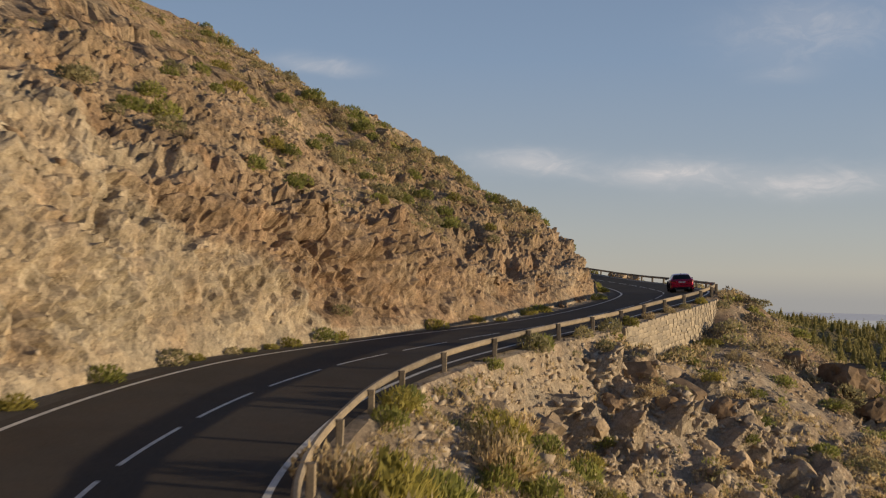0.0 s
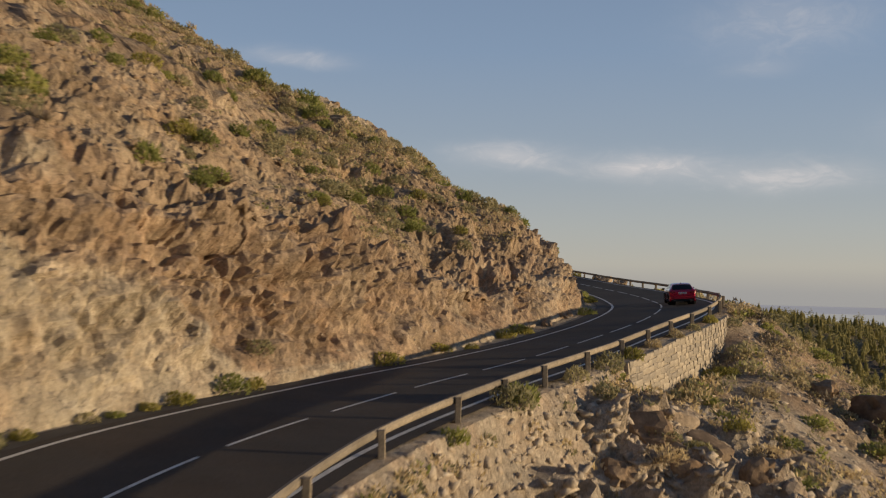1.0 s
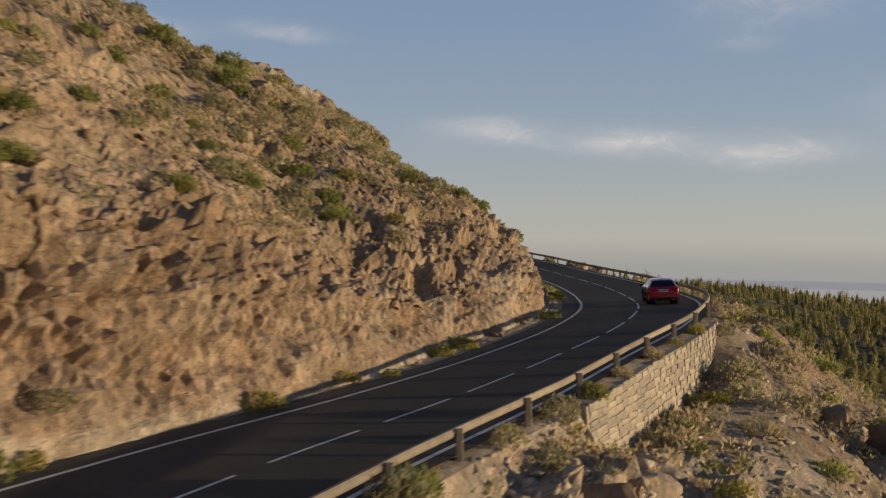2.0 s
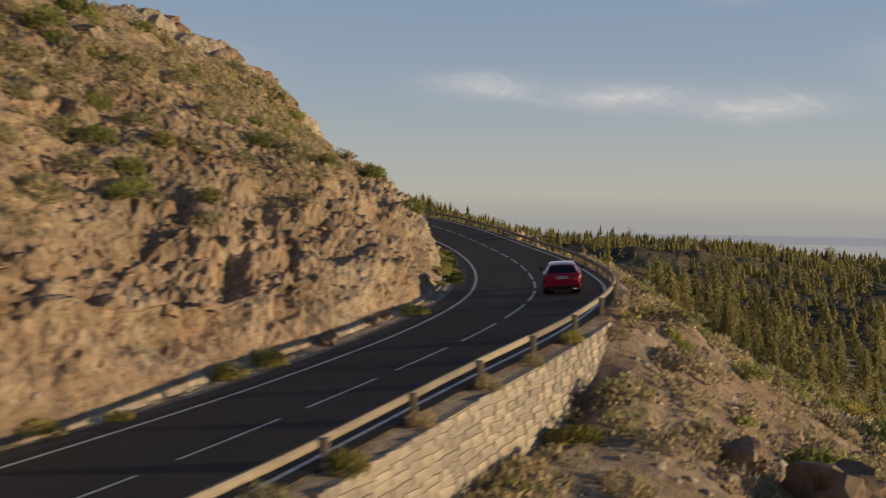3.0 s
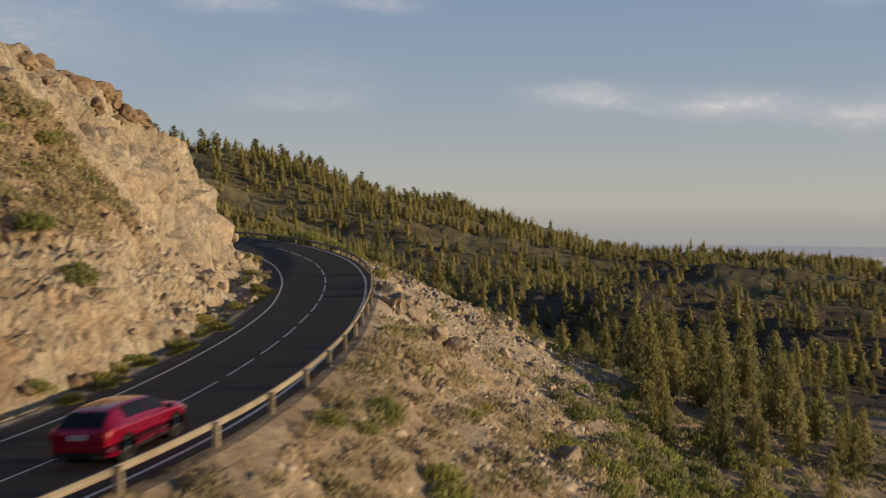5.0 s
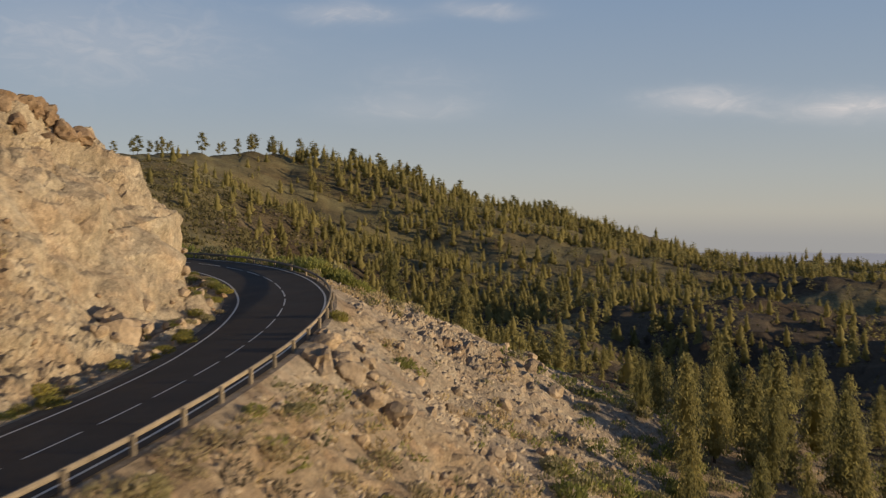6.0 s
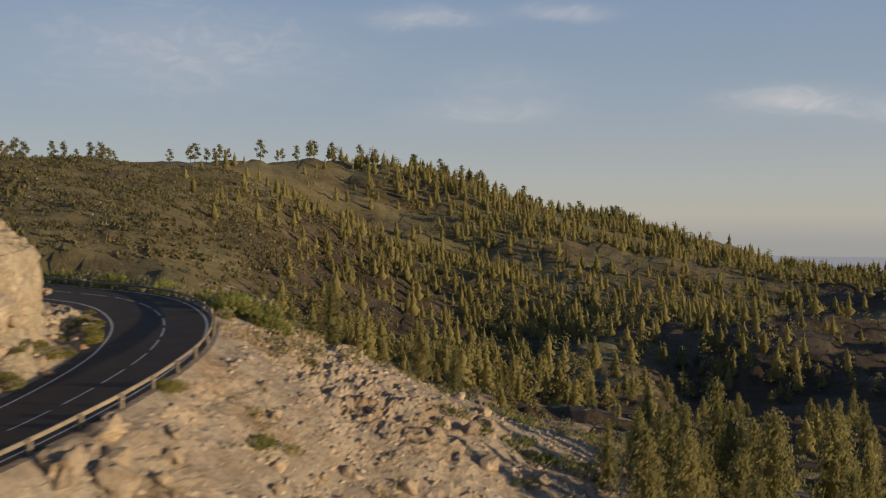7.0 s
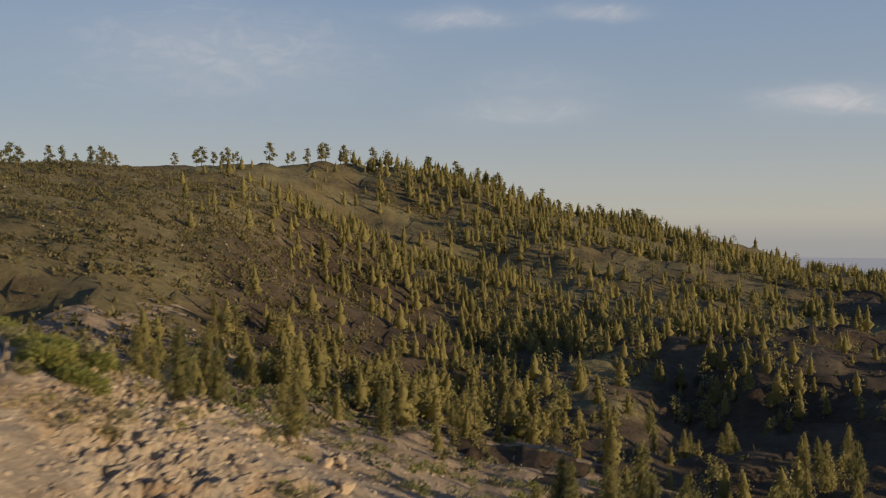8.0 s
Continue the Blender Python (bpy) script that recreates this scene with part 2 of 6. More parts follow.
def leafy(name, dark, light, back=0.25):
    """Foliage: each blade a little different in colour, some light passing through."""
    m, nd, ln, b = material(name, 0.75)
    geo = nd.new("ShaderNodeNewGeometry")
    info = nd.new("ShaderNodeObjectInfo")
    r = ramp(nd, [(0.0, dark), (1.0, light)])
    ln.new(geo.outputs["Random Per Island"], r.inputs[0])
    vary = ramp(nd, [(0.0, (0.75, 0.78, 0.75)), (1.0, (1.25, 1.2, 1.1))])
    ln.new(info.outputs["Random"], vary.inputs[0])
    c = mix(nd, ln, 1.0, r.outputs[0], vary.outputs[0], "MULTIPLY")
    ln.new(c, b.inputs["Base Color"])
    through_leaf = nd.new("ShaderNodeBsdfTranslucent")
    ln.new(c, through_leaf.inputs["Color"])
    add = nd.new("ShaderNodeMixShader")
    add.inputs[0].default_value = back
    ln.new(b.outputs[0], add.inputs[1])
    ln.new(through_leaf.outputs[0], add.inputs[2])
    ln.new(add.outputs[0], nd["Material Output"].inputs["Surface"])
    return m


def plain(name, colour, rough=0.5, metal=0.0, coat=0.0):
    m, nd, ln, b = material(name, rough, metal)
    b.inputs["Base Color"].default_value = (*colour, 1)
    b.inputs["Coat Weight"].default_value = coat
    return m


ASPHALT = rock("asphalt", [("", [(0.3, (0.056, 0.049, 0.044)), (0.7, (0.086, 0.073, 0.063))])], 0.25, 14, 0.008)
GUTTER = mottled("gutter", [(0.3, (0.055, 0.052, 0.05)), (0.7, (0.10, 0.092, 0.085))], 0.8, 20, 0.9, 0.4, 0.02)
PAINT = mottled("road_paint", [(0.35, (0.5, 0.49, 0.46)), (0.6, (0.74, 0.73, 0.69))], 3, 30, 0.7, 0.2, 0.005)
BROWN = [(0.3, (0.21, 0.152, 0.104)), (0.5, (0.345, 0.257, 0.180)), (0.7, (0.445, 0.348, 0.252))]
PALE = [(0.28, (0.268, 0.222, 0.165)), (0.5, (0.415, 0.352, 0.268)), (0.72, (0.51, 0.445, 0.352))]
EARTH = [(0.3, (0.215, 0.157, 0.106)), (0.5, (0.345, 0.264, 0.182)), (0.72, (0.45, 0.362, 0.263))]
SCREE = [(0.3, (0.262, 0.215, 0.168)), (0.5, (0.385, 0.325, 0.258)), (0.72, (0.49, 0.425, 0.345))]
CLIFF = rock("cliff_rock", [("", BROWN), ("pale", PALE), ("earth", EARTH)], 0.25, 1.6, 0.2, 0.42)
SLOPE_EARTH = [(0.3, (0.225, 0.172, 0.122)), (0.5, (0.352, 0.28, 0.203)), (0.72, (0.455, 0.375, 0.285))]
SOIL = rock("stony_soil", [("", SLOPE_EARTH), ("pale", SCREE), ("earth", BROWN)], 0.35, 2.4, 0.13, 0.8)
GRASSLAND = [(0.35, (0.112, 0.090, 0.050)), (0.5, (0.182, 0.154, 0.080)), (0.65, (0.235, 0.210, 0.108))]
# dark soil and needles, darkened further for the shade in the valley
SHADED_FLOOR = [(0.35, (0.045, 0.034, 0.024)), (0.5, (0.085, 0.064, 0.043)), (0.65, (0.15, 0.118, 0.08))]
FAR = rock("mountain_ground", [("", SHADED_FLOOR), ("pale", GRASSLAND)], 0.03, 0.55, 0.8)
STONE = mottled("loose_stone", [(0.3, (0.262, 0.215, 0.168)), (0.5, (0.385, 0.328, 0.262)), (0.7, (0.50, 0.44, 0.362))], 0.6, 6, 0.95, 0.7, 0.04)
BROWN_STONE = mottled("brown_stone", [(0.3, (0.165, 0.116, 0.080)), (0.5, (0.275, 0.205, 0.143)), (0.7, (0.385, 0.300, 0.218))], 0.6, 6, 0.95, 0.7, 0.04)
BOULDER = mottled("boulder_rock", [(0.3, (0.17, 0.118, 0.078)), (0.5, (0.25, 0.185, 0.128)), (0.7, (0.33, 0.262, 0.19))], 0.7, 5, 0.95, 0.8, 0.06, per_object=True)
PALE_ROCK = mottled("pale_rock", [(0.3, (0.25, 0.198, 0.145)), (0.5, (0.37, 0.303, 0.228)), (0.7, (0.47, 0.40, 0.315))], 0.7, 5, 0.95, 0.8, 0.06, per_object=True)
MASONRY = mottled("wall_stone", [(0.3, (0.27, 0.243, 0.202)), (0.7, (0.39, 0.355, 0.302))], 1.5, 12, 0.9, 0.5, 0.03, per_object=True)
MORTAR = mottled("mortar", [(0.3, (0.25, 0.218, 0.172)), (0.7, (0.34, 0.302, 0.246))], 2.0, 20, 0.95, 0.5, 0.02)
TIMBER = mottled("weathered_timber", [(0.3, (0.20, 0.172, 0.135)), (0.7, (0.32, 0.283, 0.23))], 1.2, 18, 0.8, 0.4, 0.01, per_object=True)
PINE = leafy("pine_needles", (0.208, 0.199, 0.086), (0.338, 0.310, 0.144), 0.64)
HEATH = leafy("dark_heath", (0.105, 0.092, 0.046), (0.21, 0.188, 0.095), 0.35)
BARK = mottled("bark", [(0.3, (0.05, 0.035, 0.025)), (0.7, (0.11, 0.08, 0.055))], 2, 12, 0.95, 0.6, 0.03)
GREEN = leafy("green_shrub", (0.19, 0.215, 0.066), (0.39, 0.395, 0.145), 0.6)
OLIVE = leafy("olive_shrub", (0.23, 0.215, 0.118), (0.42, 0.39, 0.245), 0.55)
STRAW = leafy("dry_grass", (0.38, 0.305, 0.19), (0.62, 0.52, 0.345), 0.55)
YELLOW = leafy("yellow_green_shrub", (0.22, 0.21, 0.055), (0.42, 0.38, 0.13), 0.55)
TWIG = leafy("grey_twigs", (0.17, 0.138, 0.105), (0.30, 0.25, 0.195), 0.2)

# ---------------------------------------------------------------- mesh helpers
def mesh_object(name, verts, faces, mat, parent=None, smooth=False):
    me = bpy.data.meshes.new(name)
    me.from_pydata(np.asarray(verts).tolist(), [], [tuple(f) for f in faces])
    me.materials.append(mat)
    if smooth:
        me.polygons.foreach_set("use_smooth", [True] * len(me.polygons))
    me.update()
    ob = new(name, me)
    ob.parent = parent
    return ob


def grid_faces(rows, cols):
    a = (np.arange(rows - 1)[:, None] * cols + np.arange(cols - 1)[None]).ravel()
    return np.stack([a, a + 1, a + cols + 1, a + cols], 1).tolist()


# ---------------------------------------------------------------- the road's line
ROAD_POINTS = [(-2.21, 5.36, 0.36), (-5.95, 14.37, 0.91), (-6.09, 23.92, 1.43), (-3.99, 32.92, 1.92), (0.3, 41.76, 2.35), (5.52, 50.55, 2.76),
               (10.26, 59.04, 3.27), (14.22, 66.65, 3.81), (16.91, 74.22, 4.25), (18.21, 82.92, 4.45), (18.64, 92.81, 4.74), (18.28, 103.84, 5.07),
               (17.28, 115.29, 5.53), (15.34, 126.97, 6.19), (11.88, 138.39, 6.93), (5.88, 149.32, 7.71), (-2.86, 157.93, 8.33), (-14.92, 162.0, 8.79)]
LEFT_WIDTH = [3.208, 5.081, 3.227, 3.213, 2.856, 3.682, 4.166]
RIGHT_WIDTH = [2.869, 4.045, 2.759, 3.461, 2.893, 3.083, 3.213]
# the road leans into its bends: to the right in the first one, to the left in the next
BANK_S, BANK_SLOPE = [0, 28, 56, 200], [-0.03, -0.03, 0.06, 0.06]
# widths of the two lanes through the first bend
BEND_S, BEND_LEFT, BEND_RIGHT = [-40, 0, 15, 30, 38, 46, 54], [3.3, 3.35, 3.68, 3.78, 3.50, 3.42, 3.38], [3.1, 3.1, 3.25, 3.22, 3.15, 3.05, 2.9]


def road_line():
    cp = np.array(ROAD_POINTS)
    p = np.vstack([2 * cp[0] - cp[1], cp, 2 * cp[-1] - cp[-2]])
    u = np.linspace(0, 1, 24, endpoint=False)[:, None]
    out = []
    for i in range(1, len(p) - 2):
        a, b, c, d = p[i - 1], p[i], p[i + 1], p[i + 2]
        out.append(0.5 * (2 * b + (c - a) * u + (2 * a - 5 * b + 4 * c - d) * u ** 2 + (3 * b - a - 3 * c + d) * u ** 3))
    c = np.vstack(out + [p[-2][None]])
    u = np.linspace(0, 1, len(c))
    wl = np.interp(u, np.linspace(0, 1, 7), LEFT_WIDTH)
    wr = np.interp(u, np.linspace(0, 1, 7), RIGHT_WIDTH)
    # the road goes on behind the first point and past the last one
    t0, t1 = c[1] - c[0], c[-1] - c[-2]
    back = np.array([c[0] - t0 / np.linalg.norm(t0) * k for k in np.arange(40, 0, -1.0)])
    turn = [math.atan2(t1[1], t1[0])]
    ahead = [c[-1]]
    for k in range(60):
        turn.append(turn[-1] + 0.004)
        ahead.append(ahead[-1] + np.array([math.cos(turn[-1]), math.sin(turn[-1]), 0.03]))
    ahead = np.array(ahead[1:])
    line = np.vstack([back, c, ahead])
    wl = np.concatenate([np.full(40, wl[0]), wl, np.full(60, wl[-1])])
    wr = np.concatenate([np.full(40, wr[0]), wr, np.full(60, wr[-1])])
    s = np.concatenate([[0], np.cumsum(np.linalg.norm(np.diff(line, axis=0), axis=1))])
    s = s - s[40]
    return line, wl, wr, s


LINE, WL, WR, STATION = road_line()
S_MIN, S_MAX = STATION[0], STATION[-1]


def smooth_knots(x):
    k = np.ones(25) / 25
    return np.convolve(np.pad(x, 12, mode="edge"), k, mode="valid")


WL = smooth_knots(np.where(STATION < 54, np.interp(STATION, BEND_S, BEND_LEFT), WL))
WR = smooth_knots(np.where(STATION < 54, np.interp(STATION, BEND_S, BEND_RIGHT), WR))
_t = np.gradient(LINE[:, :2], axis=0)
_t /= np.linalg.norm(_t, axis=1)[:, None]
RIGHT = np.stack([_t[:, 1], -_t[:, 0]], 1)


def bank(s):
    return np.interp(s, BANK_S, BANK_SLOPE)


def at(s, d, dz=0.0):
    """The place at the station s, d metres to the right of the centre line, dz above the banked road."""
    s, d = np.atleast_1d(np.asarray(s, float)), np.asarray(d, float)
    c = np.stack([np.interp(s, STATION, LINE[:, k]) for k in range(3)], 1)
    r = np.stack([np.interp(s, STATION, RIGHT[:, k]) for k in range(2)], 1)
    wl, wr = np.interp(s, STATION, WL), np.interp(s, STATION, WR)
    z = c[:, 2] + bank(s) * np.clip(d, -wl - 1.2, wr + 0.6) + dz
    return np.stack([c[:, 0] + r[:, 0] * d, c[:, 1] + r[:, 1] * d, z], 1)


def left_edge(s):
    return np.interp(s, STATION, WL)


def right_edge(s):
    return np.interp(s, STATION, WR)


def nearest(xy):
    """Station and signed offset of places in plan."""
    ss, dd = np.empty(len(xy)), np.empty(len(xy))
    sub = slice(None, None, 3)
    L, R, S = LINE[sub, :2], RIGHT[sub], STATION[sub]
    for a in range(0, len(xy), 4000):
        q = xy[a:a + 4000]
        i = ((q[:, None] - L[None]) ** 2).sum(2).argmin(1)
        ss[a:a + 4000] = S[i]
        off = q - L[i]
        side = np.sign((off * R[i]).sum(1))
        dd[a:a + 4000] = side * np.linalg.norm(off, axis=1)
    return ss, dd


# ---------------------------------------------------------------- the lie of the land
# cut slope above the road: station; foot, two knees and shoulder (metres beyond the line, metres above the road), slope above
L_S = [-20, 20, 30, 39, 50, 60, 72, 83, 95, 103, 121, 129, 136, 143, 150, 158, 185]
L_E0 = [1.3, 1.3, 1.2, 0.9, 1.4, 2.2, 1.8, 1.8, 2.0, 1.8, 1.6, 1.6, 1.5, 1.5, 1.6, 1.6, 1.6]
L_E1 = [2.2, 2.0, 2.0, 1.5, 2.8, 3.0, 3.4, 2.8, 3.3, 4.0, 4.6, 4.3, 3.4, 3.2, 4.2, 5.0, 6.0]
L_Z1 = [5.0, 4.0, 4.0, 4.0, 3.4, 2.5, 2.8, 2.6, 3.0, 1.8, 1.1, 1.1, 1.2, 1.2, 0.9, 0.9, 1.0]
L_E2 = [4.0, 3.6, 3.4, 2.4, 4.2, 5.7, 5.6, 5.6, 5.0, 7.0, 8.4, 7.0, 4.7, 4.6, 7.0, 9.0, 9.0]
L_Z2 = [9.0, 7.5, 6.8, 6.6, 4.6, 4.0, 4.4, 5.0, 4.9, 5.0, 6.0, 6.8, 7.0, 6.8, 5.2, 4.0, 3.5]
L_E3 = [14, 14, 14, 13, 13, 12.5, 12, 13, 14, 15, 13.8, 12.2, 9.8, 9.2, 10.4, 12, 12]
L_Z3 = [16, 14.5, 13.8, 13, 10.5, 8, 8.6, 9.5, 10.5, 11.8, 13.4, 14.0, 11.7, 10.6, 8, 6, 5]
L_UP = [0.5, 0.55, 0.56, 0.6, 0.65, 0.65, 0.56, 0.57, 0.53, 0.46, 0.9, 0.7, 0.7, 0.5, 0.3, 0.2, 0.2]
L_TOP = [40, 40, 40, 40, 40, 40, 40, 40, 40, 20.8, 18.7, 16.8, 13.4, 12.0, 9.0, 7, 6]
# fill slope below the road: heights at 0.9, 2.5, 5, 10 and 25 m beyond the line
R_S = [-20, 27, 37, 43, 47, 50, 63, 67, 71, 78, 90, 104, 111, 118, 132, 141, 150, 157, 185]
R_A = [-0.05, 0, -0.1, -0.1, -0.1, -0.1, -0.1, -0.1, -0.05, 0, 0, 0, 0, 0, 0, 0, 0, 0, 0]
R_B = [-1.0, -1.0, -2.4, -1.2, -0.7, -2.0, -2.3, -1.3, -0.9, -0.6, -0.8, -1.0, -1.5, -0.5, -1.2, -0.8, -0.5, -0.4, -0.5]
R_C = [-2.6, -2.6, -4.0, -2.8, -1.8, -2.6, -2.8, -2.6, -2.4, -2.6, -3.1, -3.4, -3.8, -2.6, -3.3, -2.4, -1.6, -1.1, -1.6]
R_D = [-6, -6, -7, -6.8, -6.5, -5.6, -5.4, -5.4, -5.4, -5.6, -6, -7, -7.6, -7, -7.1, -4.7, -2.9, -3.1, -4.6]
R_E = [-13, -13, -14, -14, -14, -13, -12.5, -12.3, -12, -12, -13, -14, -15, -14.5, -13.8, -10.4, -8.5, -8.3, -10]


def cut_height(s, e):
    """Height of the cut slope above the road's edge, e metres beyond the line."""
    k = [np.interp(s, L_S, c) for c in (L_E0, L_E1, L_Z1, L_E2, L_Z2, L_E3, L_Z3, L_UP, L_TOP)]
    e0, e1, z1, e2, z2, e3, z3, up, top = k
    z = np.where(e < e0, 0.06 * (e - 1.1),
        np.where(e < e1, 0.06 * (e0 - 1.1) + (z1 - 0.06 * (e0 - 1.1)) * (e - e0) / (e1 - e0),
        np.where(e < e2, z1 + (z2 - z1) * (e - e1) / (e2 - e1),
        np.where(e < e3, z2 + (z3 - z2) * (e - e2) / (e3 - e2), z3 + up * (e - e3)))))
    over = np.clip(z - (top - 2), 0, None)
    z = np.where(z > top - 2, top - 2 + 2 * (1 - np.exp(-over / 2)), z)
    low = np.clip((38 - top) / 12, 0, 1)
    z = z - np.clip(e - 26, 0, None) * 0.5 * low - np.clip(e - 38, 0, None) * 0.6 * (1 - low)
    z = z - np.clip(e - 29, 0, None) * 0.5 * np.clip((s - 83) / 8, 0, 1) * (1 - low)
    return np.where(e > 41, np.maximum(z - (e - 41) * 9.0, -5.0), z)


def fill_height(s, e):
    k = [np.interp(s, R_S, c) for c in (R_A, R_B, R_C, R_D, R_E)]
    xs = [0.9, 2.5, 5.0, 10.0, 25.0]
    z = np.where(e < xs[0], k[0] * e / xs[0], 0)
    for i in range(4):
        inside = (e >= xs[i]) & (e < xs[i + 1])
        z = np.where(inside, k[i] + (k[i + 1] - k[i]) * (e - xs[i]) / (xs[i + 1] - xs[i]), z)
    z = np.where(e >= 25, k[4] + (e - 25) * -0.12, z)
    wall = np.clip((s - 49) / 1.0, 0, 1) * np.clip((69.6 - s) / 3.5, 0, 1)
    step = np.where(e < 1.05, -0.1, k[1] - 0.35 * np.clip((2.5 - e) / 1.5, 0, 1))
    return np.where((e > 0.9) & (e < 2.5), z * (1 - wall) + step * wall, z)


HUB = (50.0, 88.0)
B_KNOTS = [-180, -60, -40, -31, -27, -22, -17.3, -13.2, -10, -6.5, -2.2, 1.5, 8.8, 16, 27, 60, 180]
B_RIDGE = [3.0, 3.4, 3.7, 3.68, 3.74, 3.68, 3.22, 2.62, 1.85, 0.70, -0.48, -1.5, -2.7, -2.9, -3.9, -5, 3.0]
V_KNOTS = [-180, -60, -40, -33, -28, -24, -18, -10, 5, 15, 30, 60, 180]
V_FLOOR = [-20, 26, 26, 20, 10, 0, -12, -19, -20, -22, -30, -40, -20]
V_NEAR = [-10, -4, -6, -6, -8, -9, -11, -12, -12, -13, -14, -15, -10]


def far_height(x, y):
    dx, dy = x - HUB[0], y - HUB[1]
    r, b = np.hypot(dx, dy), np.degrees(np.arctan2(dx, dy))
    R = np.interp(b, [-60, -40, -25, -10, 5, 25, 60], [420, 450, 640, 750, 850, 950, 950])
    zr = 16 + R * np.tan(np.radians(np.interp(b, B_KNOTS, B_RIDGE)))
    zv, zn = np.interp(b, V_KNOTS, V_FLOOR), np.interp(b, V_KNOTS, V_NEAR)
    z = np.where(r < 90, zn, np.where(r < 250, zn + (zv - zn) * (r - 90) / 160, zv))
    start = np.interp(zv, [-14, 8], [360, 250])
    t = np.clip((r - start) / (R - start), 0, 1)
    z = z + (zr - zv) * t ** np.interp(zv, [-14, 8], [1.15, 1.0])
    past = np.clip(r - R, 0, None)
    z = z - np.minimum(past * 0.3, 60 + 0 * past) * (past > 0) - past * 0.004
    sea = np.clip((r - 1500) / 1500, 0, 1)
    z = z * (1 - sea) + (-0.0245 * r) * sea
    p = np.stack([x, y, 0 * x], 1)
    rough = fbm(p / 70, 4, 5) * np.clip((r - 70) / 150, 0, 1) * np.interp(b, [-32, -22], [3.0, 7.0]) * (1 - sea)
    spur = 4.5 * np.exp(-((b + 7.5) / 5.0) ** 2 - ((r - 250) / 70) ** 2) - 6.0 * np.exp(-((b + 0.5) / 2.2) ** 2 - ((r - 225) / 60) ** 2)
    return z + rough + spur


def land_height(s, d, x, y):
    """Ground level to the right of the road."""
    e = d - right_edge(s)
    base = np.interp(s, STATION, LINE[:, 2]) + bank(s) * right_edge(s)
    near = base + fill_height(s, e)
    w = np.clip((e - 14) / 50, 0, 1)
    w = w * w * (3 - 2 * w)
    return near * (1 - w) + far_height(x, y) * w


# ---------------------------------------------------------------- ground, slopes
SURFACE = {}


def store(ob, name, values):
    attr = ob.data.attributes.new(name, "FLOAT", "POINT")
    attr.data.foreach_set("value", np.asarray(values, dtype=np.float32))


def build_ground():
    bearings = np.concatenate([np.arange(-180, -60, 6.0), np.arange(-60, -46, 1.0), np.arange(-46, 34, 0.3), np.arange(34, 60, 2.0), np.arange(60, 181, 6.0)])
    radii = np.concatenate([[0.5], np.geomspace(18, 1000, 180), np.geomspace(1030, 1700, 8)])
    b, r = np.meshgrid(np.radians(bearings), radii, indexing="ij")
    x, y = (HUB[0] + r * np.sin(b)).ravel(), (HUB[1] + r * np.cos(b)).ravel()
    s, d = nearest(np.stack([x, y], 1))
    z = land_height(s, d, x, y)
    e = d - right_edge(s)
    road = np.interp(s, STATION, LINE[:, 2])
    rad = r.ravel()
    z = np.where((d < 6) & (rad < 260) & (s < S_MAX - 12), np.minimum(z, road - 5), z)
    z = z - 3.5 * (1 - np.clip((e - 42) / 15, 0, 1)) * (d > 0)
    p = np.stack([x, y, z], 1)
    v, gap = facets(p / 7.0, 61)
    p[:, 2] += v * np.interp(np.degrees(b).ravel(), [-28, -20], [0.9, 1.6]) * np.clip((rad - 80) / 60, 0, 1) * (rad < 900)
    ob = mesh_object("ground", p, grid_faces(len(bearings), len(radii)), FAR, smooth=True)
    deg = np.degrees(b).ravel()
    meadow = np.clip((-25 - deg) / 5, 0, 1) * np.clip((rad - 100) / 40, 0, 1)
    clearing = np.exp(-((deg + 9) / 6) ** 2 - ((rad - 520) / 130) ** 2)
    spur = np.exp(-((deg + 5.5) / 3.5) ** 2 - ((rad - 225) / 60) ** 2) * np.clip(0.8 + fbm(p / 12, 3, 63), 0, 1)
    # beyond 290 m the colour pales for the sunlit upper slopes
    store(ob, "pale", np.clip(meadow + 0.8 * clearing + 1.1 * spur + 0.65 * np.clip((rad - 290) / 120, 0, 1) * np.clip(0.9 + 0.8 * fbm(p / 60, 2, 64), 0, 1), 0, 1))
    return tagged(ob, "brown mountain land with scrub falling away into a valley", "ground", kind="structure")


build_ground()


def build_cloud_sea():
    bearings = np.radians(np.arange(-180, 181, 4.0))
    radii = np.array([1500, 2200, 3200, 4200, 4880.0])
    b, r = np.meshgrid(bearings, radii, indexing="ij")
    p = np.stack([HUB[0] + r * np.sin(b), HUB[1] + r * np.cos(b), -0.0245 * r - 8 * (r < 2000)], -1).reshape(-1, 3)
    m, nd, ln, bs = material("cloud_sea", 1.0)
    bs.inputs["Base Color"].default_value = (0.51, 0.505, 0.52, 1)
    # a faint emission adds the brightness of sunlit haze to the cloud
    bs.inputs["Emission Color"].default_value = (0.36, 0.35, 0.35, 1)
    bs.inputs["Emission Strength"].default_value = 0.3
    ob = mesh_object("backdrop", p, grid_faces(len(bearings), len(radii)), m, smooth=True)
    tagged(ob, "hazy grey sea of cloud far below the mountains", "backdrop", kind="structure")


build_cloud_sea()


def normals_of(grid):
    n = np.cross(np.gradient(grid, axis=0), np.gradient(grid, axis=1)).reshape(-1, 3)
    n /= np.linalg.norm(n, axis=1)[:, None] + 1e-9
    return n * np.sign(n[:, 2] + 1e-6)[:, None]


def bell(x, mid, half):
    return np.clip(1 - np.abs(x - mid) / half, 0, 1)


